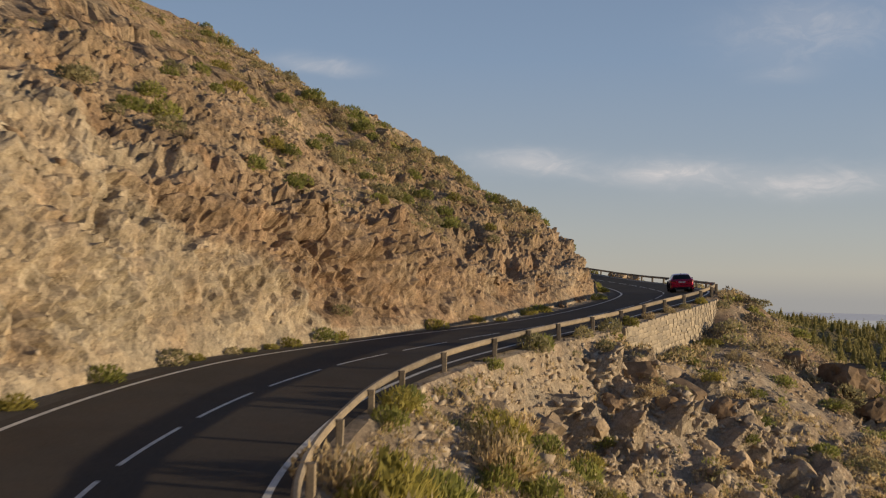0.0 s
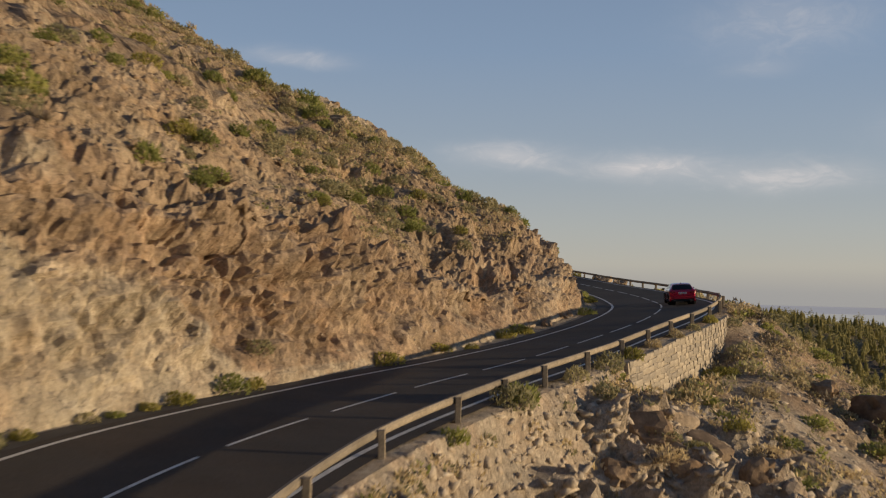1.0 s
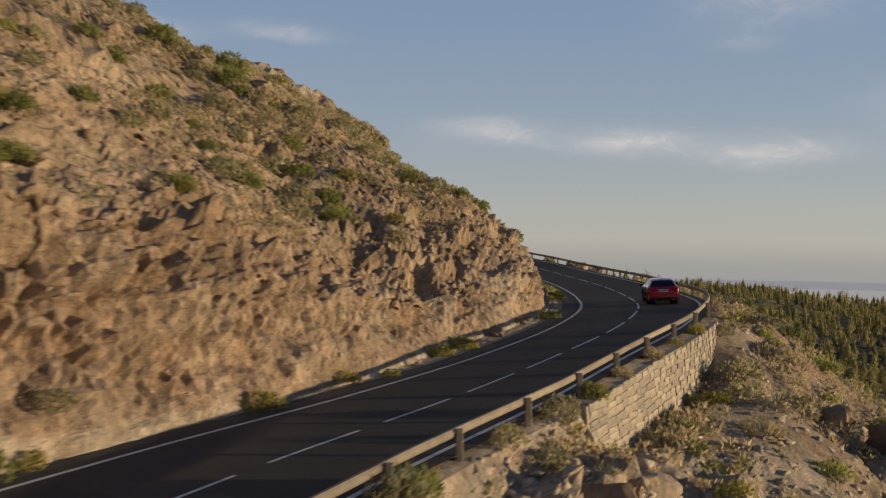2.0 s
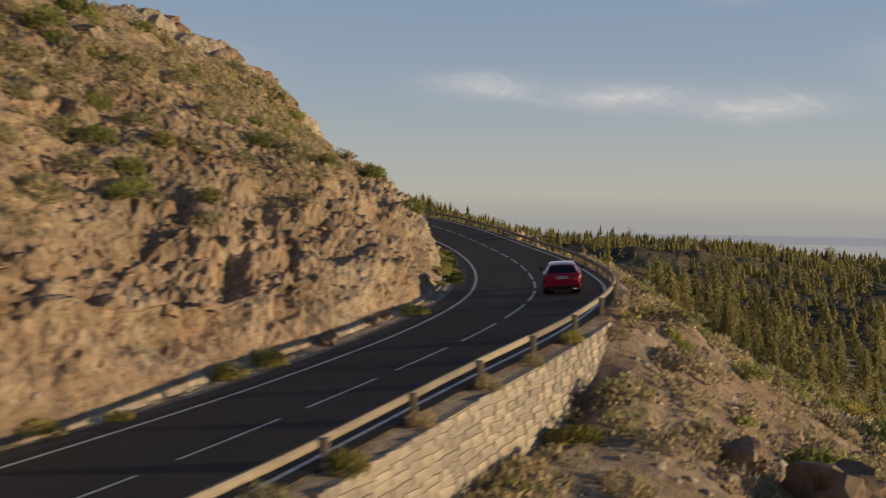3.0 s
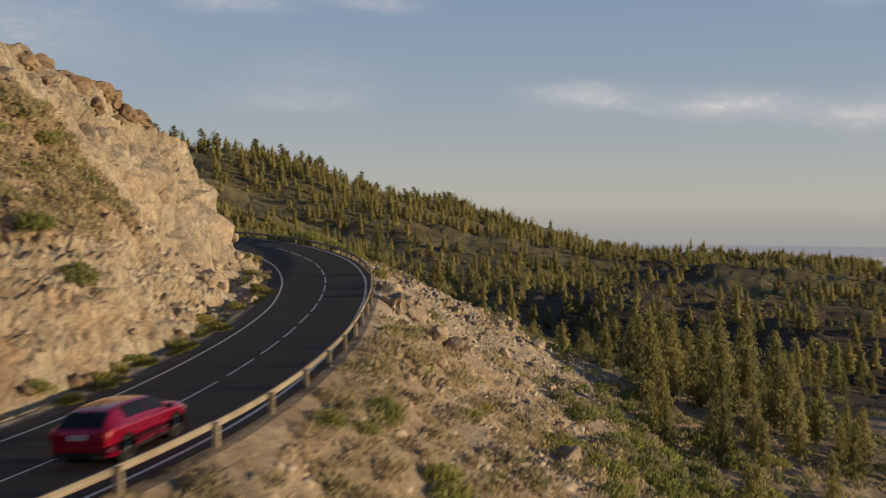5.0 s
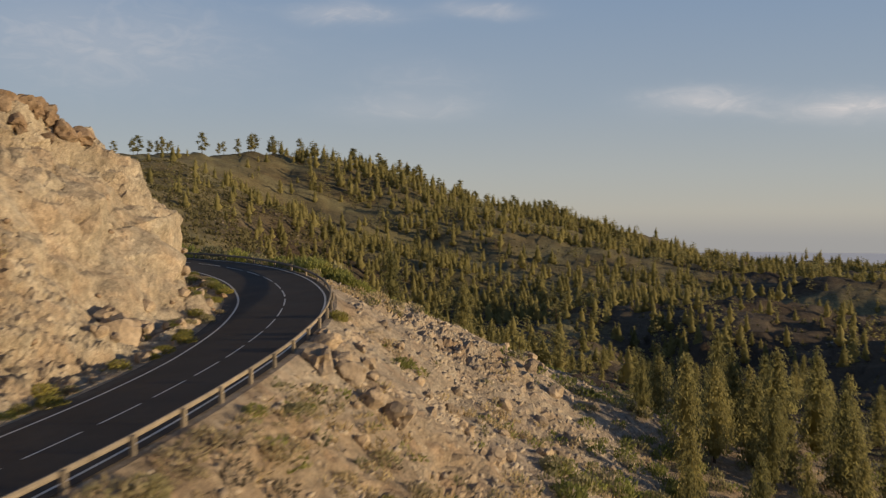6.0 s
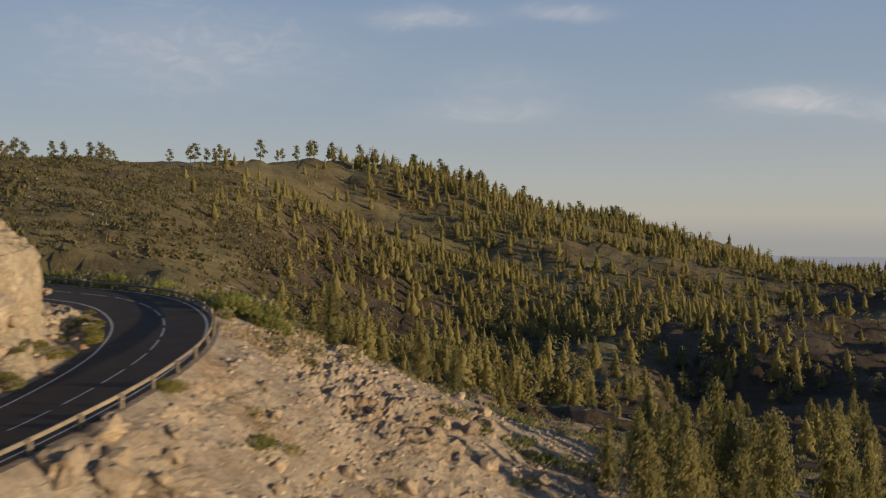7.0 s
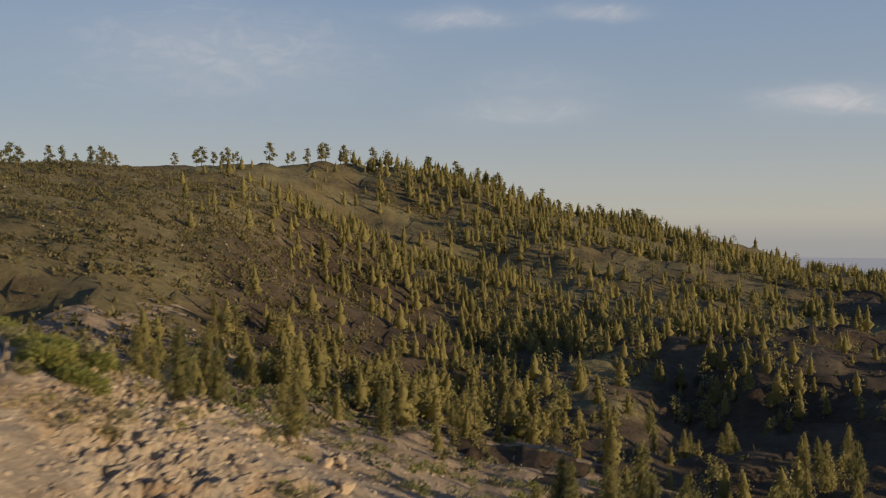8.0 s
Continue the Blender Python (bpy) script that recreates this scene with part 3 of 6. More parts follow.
def build_cut_slope():
    stations = np.concatenate([np.arange(-30, 4, 0.5), np.arange(4, 60, 0.15), np.arange(60, 112, 0.2), np.arange(112, 156, 0.25), np.arange(156, 205, 0.6)])
    cols = []
    for s in stations:
        e = np.concatenate([np.linspace(0.35, 16, 400), np.linspace(16.1, 44.5, 200)])
        z = cut_height(np.full(len(e), s), e)
        arc = np.concatenate([[0], np.cumsum(np.hypot(np.diff(e), np.diff(z)))])
        near = min(23, arc[-1] * 0.6)
        w = np.concatenate([np.linspace(0, near, 128), np.linspace(near, arc[-1], 70)[1:]])
        cols.append(np.stack([np.interp(w, arc, e), np.interp(w, arc, z)], 1))
    cols = np.array(cols)
    S = np.repeat(stations, cols.shape[1])
    E, Z = cols[:, :, 0].ravel(), cols[:, :, 1].ravel()
    P = at(S, -left_edge(S) - E, 0)
    P[:, 2] += Z
    n = normals_of(P.reshape(len(stations), -1, 3))
    e0, e2 = np.interp(S, L_S, L_E0), np.interp(S, L_S, L_E2)
    amp = np.clip(np.maximum((E - e0 + 0.15) / 1.3, Z / 1.6), 0.02, 1)
    tower = np.clip((S - 112) / 8, 0, 1) * np.clip((152 - S) / 6, 0, 1)
    # the pale buttress at the first bend reaches higher than the face after it
    buttress = np.clip((32.5 + 1.6 * fbm(P / 3, 2, 72) - S) / 3, 0, 1)
    upper = np.clip((E - e2 - 6.5 * buttress - 0.3 + 1.6 * fbm(P / 4, 2, 71)) / 1.6, 0, 1) * (1 - tower)
    face = 1 - upper
    warp = P + 0.5 * np.stack([fbm(P / 5, 2, k) for k in (3, 4, 5)], 1)
    dip = warp @ np.array(((0.86, -0.20, 0.46), (0.10, 0.97, 0.22), (-0.50, -0.14, 0.86)))
    b0, _ = blocks(dip / np.array((5.0, 6.2, 3.6)) + 5, 301)
    b1, g1 = blocks(dip / np.array((2.2, 2.5, 1.8)), 302)
    b2, g2 = blocks(P / np.array((1.0, 1.05, 0.95)) + 3, 303)
    b3, _ = blocks(P / 0.45 + 9, 304)
    step1, _ = facets(dip / np.array((1.5, 1.9, 1.0)) + 2, 2, 0.5)
    step2, _ = facets(P / 0.5 + 3, 3, 0.8)
    big = fbm(P / 8, 3, 8)
    crag = np.clip(0.68 + 0.7 * fbm(P / 5 + 20, 3, 14), 0.38, 1.1)
    crag = crag * (1 - 0.45 * bell(S, 60, 22) * np.clip((5.5 - Z) / 2.5, 0, 1)) * (1 - 0.25 * bell(S, 58, 30)) * (1 - 0.42 * buttress) * (1 - 0.45 * bell(S, 96, 24) * np.clip((6.5 - Z) / 3, 0, 1))
    split = np.clip(1.6 * fbm(P / 3.5 + 7, 2, 15), 0, 1)       # where the joints stand open
    rock_face = 1.7 * (0.45 + 0.55 * crag) * b0 + 1.25 * crag * b1 + 0.72 * (0.4 + crag) * b2 + 0.42 * (0.4 + crag) * b3 + 0.36 * crag * step1 + 0.26 * (0.3 + crag) * step2
    rock_face -= split * (0.6 * np.exp(-g1 * 14) + 0.35 * np.exp(-g2 * 14)) + 0.55
    outcrop = np.clip(fbm(P / 4.2 + 3, 2, 33) * 1.8 + 0.05, 0, 1.2) + 0.9 * bell(S, 36, 6) * bell(E, 7, 4)
    rubble = 0.9 * b0 + outcrop * (0.85 * b1 + 0.6 * b2 + 0.25 * step1) + 0.14 * b2 + 0.16 * b3 + 0.15 * step2 - split * outcrop * 0.5 * np.exp(-g2 * 14) - 0.25
    massive = 2.2 * b0 + 0.45 * fbm(P / 4.5, 3, 18) + 0.9 * np.clip(fbm(P / 6, 2, 19) + 0.4, 0.15, 1) * b1 + 0.14 * b2 + 0.05 * b3 - 0.4 * split * np.exp(-g1 * 16) - 0.7
    # the crest above the tower is bare broken rock
    crest = np.clip((S - 92) / 10, 0, 1) * np.clip((Z - np.interp(S, L_S, L_TOP) + 6.5) / 2.5, 0, 1)
    massive = massive * (1 - 0.6 * crest) + crest * (1.5 * b0 + 1.2 * b1 + 0.7 * b2 + 0.25 * b3)
    tower, upper = np.maximum(tower, crest), upper * (1 - crest)
    disp = amp * np.interp(E, [0, 27, 36], [1, 1, 0.4]) * (0.6 * big + (1 - tower) * (face * rock_face + upper * rubble) + tower * massive)
    P = P + n * disp[:, None]
    ob = mesh_object("cut_slope", P, grid_faces(len(stations), cols.shape[1]), CLIFF)
    lip = np.maximum(41 - 2.0 * (P[:, 2] - 3), 31.5) + 3 * fbm(P / 4, 2, 91)
    pale = np.clip((lip - S) / 4, 0, 1) * face + 0.85 * tower + 0.55 * (E < e0 + 0.1) + 0.4 * np.clip(fbm(P / 6, 3, 92), 0, 1) * face + (0.3 * np.clip((S - 50) / 12, 0, 1) + 0.35 * np.clip((S - 80) / 15, 0, 1)) * face
    store(ob, "pale", np.clip(pale, 0, 1))
    store(ob, "earth", np.clip(upper * 1.2, 0, 1))
    SURFACE["cut"] = (P, normals_of(P.reshape(len(stations), -1, 3)), S, E, upper)
    return tagged(ob, "steep tan volcanic rock face and rubble slope above the road", "rock face", kind="structure")


build_cut_slope()


def build_fill_slope():
    stations = np.concatenate([np.arange(-30, 14, 0.4), np.arange(14, 82, 0.18), np.arange(82, 215, 0.3)])
    e = np.concatenate([np.arange(0.3, 14, 0.2), np.geomspace(14.3, 75, 70)])
    S, E = [a.ravel() for a in np.meshgrid(stations, e, indexing="ij")]
    D = right_edge(S) + E
    P = at(S, D, 0)
    P[:, 2] = land_height(S, D, P[:, 0], P[:, 1])
    wall = np.clip((S - 49) / 1.5, 0, 1) * np.clip((69.4 - S) / 1.0, 0, 1)
    amp = np.clip((E - 0.8) / 2.0, 0.02, 1) * (1 - 0.85 * wall * np.clip((4 - E) / 2, 0, 1))
    n = normals_of(P.reshape(len(stations), -1, 3))
    warp = P + 0.5 * np.stack([fbm(P / 4, 2, k) for k in (23, 24, 25)], 1)
    dip = warp @ np.array(((0.80, 0.25, 0.55), (-0.15, 0.96, -0.22), (-0.58, 0.10, 0.80)))
    b1, g1 = blocks(dip / np.array((2.4, 3.0, 1.7)), 311)
    b2, _ = blocks(dip / np.array((1.0, 1.25, 0.75)) + 4, 312)
    b3, _ = blocks(P / 0.45 + 8, 313)
    step1, _ = facets(dip / np.array((1.3, 1.6, 0.9)), 32, 0.5)
    crag = np.clip(1.3 * bell(S, 42, 14) * np.clip((16 - E) / 6, 0, 1), 0, 1) + 1.2 * bell(S, 66, 8) * bell(E, 11, 5)
    patch = np.clip(fbm(P / 5, 2, 45) + 0.4, 0.1, 1.2)
    loose = np.clip((S - 92) / 12, 0, 1) * np.clip((E - 4) / 5, 0.15, 1) * np.clip((np.interp(S, [136, 146], [32, 46]) - E) / 8, 0, 1)
    lift = 0.45 * fbm(P / 6, 3, 40) + loose * patch * (0.32 * b2 + 0.4 * b3 + 0.2 * step1 - 0.15) + crag * (1.7 * b1 + 1.0 * b2 + 0.42 * b3 + 0.45 * step1 - 0.5 * np.exp(-g1 * 14) - 0.6) + patch * (0.4 * b1 + (0.42 * b2 + 0.26 * b3) * np.clip((24 - E) / 8, 0, 1) - 0.15)
    P = P + n * (amp * np.maximum(lift, -1.0))[:, None]
    ob = mesh_object("fill_slope", P, grid_faces(len(stations), len(e)), SOIL)
    scree = np.maximum(np.clip((S - 96) / 12, 0, 1), 0.95 * np.clip((S - 76) / 12, 0, 1) * np.clip((E - 3.5) / 3, 0, 1) * np.clip((22 - E) / 5, 0, 1)) * np.clip((np.interp(S, [136, 146], [30, 44]) - E) / 8, 0, 1) * np.clip(0.75 + 0.8 * fbm(P / 7, 2, 51), 0, 1)
    store(ob, "pale", np.clip(scree + 0.9 * crag * (S < 57) + 0.55 * (S < 60) * (E < 14) + 0.5 * (E < 0.9), 0, 1))
    store(ob, "earth", np.clip(bell(S, 72, 6) * 0.9 + 0.6 * np.clip(fbm(P / 5, 2, 52), 0, 1), 0, 1))
    SURFACE["fill"] = (P, normals_of(P.reshape(len(stations), -1, 3)), S, E, scree)
    return tagged(ob, "dry stony slope falling away below the road", "slope", kind="structure")


build_fill_slope()


def ground_at(x, y):
    """Level of the slopes by the road at a place in plan."""
    best = None
    for key in ("cut", "fill"):
        P = SURFACE[key][0]
        k = ((P[:, 0] - x) ** 2 + (P[:, 1] - y) ** 2)
        i = np.argpartition(k, 6)[:6]
        if best is None or k[i].min() < best[0]:
            best = (k[i].min(), float(np.median(P[i, 2])))
    return best[1]


# ---------------------------------------------------------------- road
def ribbon(name, s, d0, d1, dz, mat, parent=None, cols=2):
    d = np.linspace(0, 1, cols)
    rows = [at(s, d0 + (d1 - d0) * k, dz) for k in d]
    v = np.stack(rows, 1).reshape(-1, 3)
    return mesh_object(name, v, grid_faces(len(s), cols), mat, parent, smooth=True)


def build_road():
    s = np.arange(S_MIN + 1, S_MAX - 1, 0.6)
    road = ribbon("road", s, -left_edge(s) - 0.5, right_edge(s) + 0.5, 0.03, ASPHALT, cols=9)
    tagged(road, "two-lane dark asphalt mountain road with white lines", "road", kind="structure")
    l, r = left_edge(s), right_edge(s)
    ribbon("edge_line", s, -l - 0.075, -l + 0.075, 0.036, PAINT, road)
    ribbon("edge_line", s, r - 0.075, r + 0.075, 0.036, PAINT, road)
    for i in range(-8, 33):
        a = 29.71 + 4.944 * i
        q = np.linspace(a, a + 3.73, 9)
        ribbon("dash", q, q * 0 - 0.055, q * 0 + 0.055, 0.036, PAINT, road)
    gutter = ribbon("gutter", s, -l - 1.1, -l - 0.47, 0.034, GUTTER, cols=3)
    tagged(gutter, "shallow grey drain strip along the road", "gutter", kind="structure")


build_road()


def sweep(name, path, w, h, mat, parent=None, chamfer=0.28):
    """A bar with chamfered edges along a path of places."""
    path = np.asarray(path)
    t = np.gradient(path, axis=0)
    t /= np.linalg.norm(t, axis=1)[:, None]
    side = np.cross(t, (0, 0, 1) if abs(t[0, 2]) < 0.8 else (1, 0, 0))
    side /= np.linalg.norm(side, axis=1)[:, None]
    up = np.cross(side, t)
    c = chamfer
    prof = [(-0.5, -0.5 + c), (-0.5, 0.5 - c), (-0.5 + c, 0.5), (0.5 - c, 0.5), (0.5, 0.5 - c), (0.5, -0.5 + c), (0.5 - c, -0.5), (-0.5 + c, -0.5)]
    v = np.stack([path + side * a * w + up * b * h for a, b in prof], 1).reshape(-1, 3)
    n, k = len(path), len(prof)
    f = [(i * k + j, i * k + (j + 1) % k, (i + 1) * k + (j + 1) % k, (i + 1) * k + j) for i in range(n - 1) for j in range(k)]
    f += [tuple(range(k)), tuple(range((n - 1) * k, n * k))[::-1]]
    return mesh_object(name, v, f, mat, parent)


RAIL_TOP, POST_STEP, POST_FIRST = 0.67, 4.03, 42.0


def rail_line(s, beyond=0.0, dz=0.0):
    """The guardrail's line beside the road."""
    return at(s, right_edge(s) + np.interp(s, [20, 30], [0.62, 0.40]) + beyond, dz)


def build_guardrail():
    rail = tagged(new("guardrail"), "weathered timber guardrail on square posts along the road", "guardrail")
    rng = random.Random(4)
    posts = [17.6 - 4.4 * k for k in range(9, 0, -1)] + [17.6, 21.9, 25.7, 30.4, 35.2, 38.6] + [POST_FIRST + POST_STEP * k for k in range(38)]
    for a, b in zip(posts[:-1], posts[1:]):
        q = np.linspace(a + 0.01, b - 0.01, 7)
        p = rail_line(q, 0.0, RAIL_TOP - 0.12)
        p[:, 2] += np.linspace(rng.uniform(-0.012, 0.012), rng.uniform(-0.012, 0.012), 7)
        sweep("beam", p, 0.15, 0.205, TIMBER, rail, 0.26)
        foot = rail_line(a, 0.16)[0]
        tilt = np.array((rng.uniform(-0.015, 0.015), rng.uniform(-0.015, 0.015), 0))
        sweep("post", [foot + np.array((0, 0, -0.6)), foot + np.array((0, 0, 0.1)), foot + tilt + np.array((0, 0, RAIL_TOP - 0.03))], 0.17, 0.17, TIMBER, rail, 0.1)


build_guardrail()


# ---------------------------------------------------------------- stones and boulders
def hull_stone(seed, points=11):
    rng = random.Random(seed)
    bm = bmesh.new()
    for _ in range(points):
        v = Vector((rng.gauss(0, 1), rng.gauss(0, 1), rng.gauss(0, 1))).normalized() * rng.uniform(0.75, 1.0)
        bm.verts.new((v.x * rng.uniform(0.7, 1.15), v.y * 0.75, v.z * 0.5))
    bmesh.ops.convex_hull(bm, input=bm.verts)
    bmesh.ops.delete(bm, geom=[v for v in bm.verts if not v.link_faces], context="VERTS")
    bmesh.ops.triangulate(bm, faces=bm.faces)
    bm.verts.index_update()
    out = np.array([v.co for v in bm.verts]), np.array([[v.index for v in f.verts] for f in bm.faces])
    bm.free()
    return out


def fast_mesh(name, verts, tris, mat):
    me = bpy.data.meshes.new(name)
    me.vertices.add(len(verts))
    me.vertices.foreach_set("co", np.asarray(verts, np.float32).ravel())
    me.loops.add(len(tris) * 3)
    me.loops.foreach_set("vertex_index", np.asarray(tris, np.int32).ravel())
    me.polygons.add(len(tris))
    me.polygons.foreach_set("loop_start", np.arange(0, len(tris) * 3, 3, dtype=np.int32))
    me.materials.append(mat)
    me.update(calc_edges=True)
    me.validate()
    return me


def spin(rng, tilt=1.0):
    q = Euler((rng.uniform(-tilt, tilt), rng.uniform(-tilt, tilt), rng.uniform(0, 6.283)))
    return np.array(q.to_matrix())


def scatter(name, shapes, places, sizes, mat, seed, tilt=0.6, sink=0.15, up=None):
    """Many small things joined into one mesh of stuff."""
    rng = random.Random(seed)
    vs, fs, base = [], [], 0
    for p, size in zip(places, sizes):
        v, f = rng.choice(shapes)
        m = spin(rng, tilt)
        w = v @ m.T * size
        w[:, 2] -= sink * size
        vs.append(w + p)
        fs.append(f + base)
        base += len(v)
    ob = new(name, fast_mesh(name, np.vstack(vs), np.vstack(fs), mat))
    return ob


STONES = [hull_stone(k, 8 + k % 3) for k in range(12)]


def pick(key, count, weight, seed):
    """Random vertices of a slope, by weight."""
    P, N, S, E, extra = SURFACE[key]
    rng = np.random.RandomState(seed)
    w = np.clip(weight, 0, None)
    return rng.choice(len(P), count, p=w / w.sum())


def build_rubble():
    P, N, S, E, scree = SURFACE["fill"]
    area = np.where(E > 14, (E / 14) ** 1.3, 1)
    w = area * (E > 1.3) * (E < 42) * (0.22 + 0.5 * bell(S, 80, 25) + 2.6 * scree * np.interp(E, [5, 10], [0.3, 1.0]) + 1.9 * bell(S, 38, 24) * (E < 14)) * (S > -5) * (S < 172)
    i = pick("fill", 16500, w, 5)
    rs = np.random.RandomState(6)
    size = 0.09 + (0.46 + 0.06 * scree[i]) * rs.rand(len(i)) ** 2.2
    tagged(scatter("rubble", STONES, P[i], size, STONE, 7), "pale loose stones strewn over the slope below the road", "rubble", kind="stuff")
    w = (E > 0.75) * (E < 9) * (S > 10) * (S < 49) * np.clip(0.5 + fbm(P / 2.5, 2, 53), 0.05, 1) * np.interp(S, [10, 24, 30], [0.25, 0.5, 1.0])
    i = pick("fill", 3600, w, 13)
    size = 0.06 + 0.34 * rs.rand(len(i)) ** 2.4
    tagged(scatter("rubble", STONES, P[i], size, STONE, 14), "sharp pale stones heaped on the bank below the guardrail", "rubble", kind="stuff")
    P, N, S, E, upper = SURFACE["cut"]
    area = np.where(E > 16, (E / 16) ** 1.2, 1)
    w = area * (0.15 + upper) * (E > 2.5) * (S > 0) * (S < 150)
    i = pick("cut", 7000, w, 8)
    size = 0.10 + 0.42 * rs.rand(len(i)) ** 2.6
    tagged(scatter("rubble", STONES, P[i], size, BROWN_STONE, 9), "brown stones lying among scrub on the hillside", "rubble", kind="stuff")
    e0 = np.interp(S, L_S, L_E0)
    w = (E > e0 - 0.9) & (E < e0 + 0.5) & (S > 5)
    i = pick("cut", 900, w.astype(float) * (0.3 + 2 * (S > 110)), 10)
    size = 0.05 + 0.22 * rs.rand(len(i)) ** 3
    tagged(scatter("rubble", STONES, P[i], size, STONE, 11), "small fallen stones along the foot of the rock face", "rubble", kind="stuff")


build_rubble()


def boulder_mesh(seed, fine=3, mat=BOULDER):
    bm = bmesh.new()
    bmesh.ops.create_icosphere(bm, subdivisions=fine, radius=1.0)
    co = np.array([v.co for v in bm.verts])
    v, g = facets(co * 1.1 + seed * 3.7, seed + 100, 1.0)
    v2, g2 = facets(co * 2.6 + seed, seed + 200, 1.0)
    k = 1 + 0.38 * v + 0.15 * v2 - 0.05 * np.exp(-g * 9)
    rs = np.random.RandomState(seed)
    cut = 1.0
    for _ in range(7):
        nrm = rs.normal(size=3)
        nrm /= np.linalg.norm(nrm)
        lim = rs.uniform(0.62, 0.9)
        dot = (co * k[:, None]) @ nrm
        over = np.clip(dot - lim, 0, None)
        co = co - (over * 0.85 / np.maximum(k, 0.3))[:, None] * nrm
    for vert, c, kk in zip(bm.verts, co, k):
        vert.co = Vector(c * kk * np.array((1.0, 0.85, 0.75)))
    me = bpy.data.meshes.new("boulder")
    bm.to_mesh(me)
    bm.free()
    me.materials.append(mat)
    return me


BOULDERS = [boulder_mesh(k) for k in range(7)]
ROCKS = [boulder_mesh(k, 2) for k in range(7)]
PALE_BOULDERS = [boulder_mesh(k, 3, PALE_ROCK) for k in range(7)]
PALE_ROCKS = [boulder_mesh(k, 2, PALE_ROCK) for k in range(7)]


def boulder(x, y, size, label, group, kind=0, lift=0.25, z=None, squash=1.0):
    rng = random.Random(int(x * 31 + y * 17))
    pale = "pale" in label or "rounded" in label
    kinds = (PALE_BOULDERS if size > 0.75 else PALE_ROCKS) if pale else (BOULDERS if size > 0.75 else ROCKS)
    ob = new("boulder", kinds[(kind + rng.randrange(7)) % 7])
    level = ground_at(x, y) if z is None else z
    ob.matrix_world = Matrix.LocRotScale((x, y, level + lift * size), Euler((rng.uniform(-0.4, 0.4), rng.uniform(-0.4, 0.4), rng.uniform(0, 6.28))), (size, size, size * squash))
    return tagged(ob, label, "boulder", group)


def build_boulders():
    side = "large angular tan boulder lodged in the slope below the road"
    for x, y, size in ((9.2, 45.4, 1.25), (11.5, 46.4, 1.35), (10.2, 43.8, 0.9), (5.8, 40.4, 0.95), (13.0, 45.0, 0.8), (7.4, 42.2, 0.8), (14.2, 47.0, 0.9)):
        boulder(x, y, size, side, "crag boulders below the road", lift=-0.25)
    rng = random.Random(23)
    for _ in range(38):
        s, e = rng.uniform(29, 50), rng.uniform(1.8, 10)
        p = at(s, right_edge(s) + e)[0]
        boulder(p[0], p[1], rng.uniform(0.35, 0.85), "pale angular rock breaking out of the slope", "crag rocks below the road", lift=-0.05)
    for x, y, size in ((24.8, 60.2, 1.7), (26.3, 61.4, 1.4), (23.2, 58.2, 1.2), (27.8, 62.6, 1.2), (22.0, 60.6, 1.0), (28.4, 59.6, 1.3), (25.8, 58.2, 1.1)):
        boulder(x, y, size, "big weathered brown boulder in an outcrop on the slope", "outcrop boulders")
    for x, y, size in ((26.2, 115.6, 1.15), (22.3, 114.1, 1.1), (23.6, 116.0, 1.0), (25.0, 114.7, 0.85), (21.6, 118.0, 0.85), (22.8, 117.2, 0.7), (21.0, 119.6, 0.6), (24.0, 118.6, 0.55), (23.3, 121.0, 0.6), (22.4, 122.6, 0.5)):
        boulder(x, y, size, "pale brown boulder on the scree beside the guardrail", "boulders beside the guardrail", lift=0.3)
    rng = random.Random(21)
    for _ in range(80):
        s, e = rng.uniform(100, 158), rng.uniform(4, 27)
        p = at(s, right_edge(s) + e)[0]
        boulder(p[0], p[1], rng.uniform(0.3, 0.95) * (0.6 if e < 8 else 1.0), "pale angular rock on the scree slope", "rocks on the scree", lift=0.2)
    for x, y, size in ((9.2, 116.8, 1.6), (8.8, 120.6, 1.0), (7.4, 119.4, 1.3), (7.6, 123.6, 0.6), (9.6, 116.8, 0.6), (9.4, 118.9, 0.45)):
        boulder(x, y, size, "rounded tan boulder at the foot of the rock tower", "boulders by the road edge", lift=0.3)
    for _ in range(20):
        s = rng.uniform(60, 158)
        e = np.interp(s, L_S, L_E0) - rng.uniform(0.0, 0.7) + 0.3
        p = at(s, -left_edge(s) - e)[0]
        boulder(p[0], p[1], rng.uniform(0.16, 0.4), "small tan fallen rock on the verge", "fallen rocks on the verge", lift=0.3)
    for _ in range(34):
        s, e = rng.uniform(106, 156), rng.uniform(1.3, 4.4)
        p = at(s, -left_edge(s) - e)[0]
        boulder(p[0], p[1], rng.uniform(0.2, 0.6), "pale broken rock piled below the rock tower", "rocks below the rock tower", lift=0.25)
    P, N, S, E, upper = SURFACE["cut"]
    w = (S > 104) * (S < 136) * np.clip((P[:, 2] - np.interp(S, STATION, LINE[:, 2]) - np.interp(S, L_S, L_TOP) + 5) / 3, 0, 1) * (E < 24)
    for i in pick("cut", 46, w, 24):
        boulder(P[i, 0], P[i, 1], rng.uniform(0.55, 1.3), "brown weathered boulder crowning the rock tower", "boulders on the rock tower", z=P[i, 2], lift=0.12)


build_boulders()


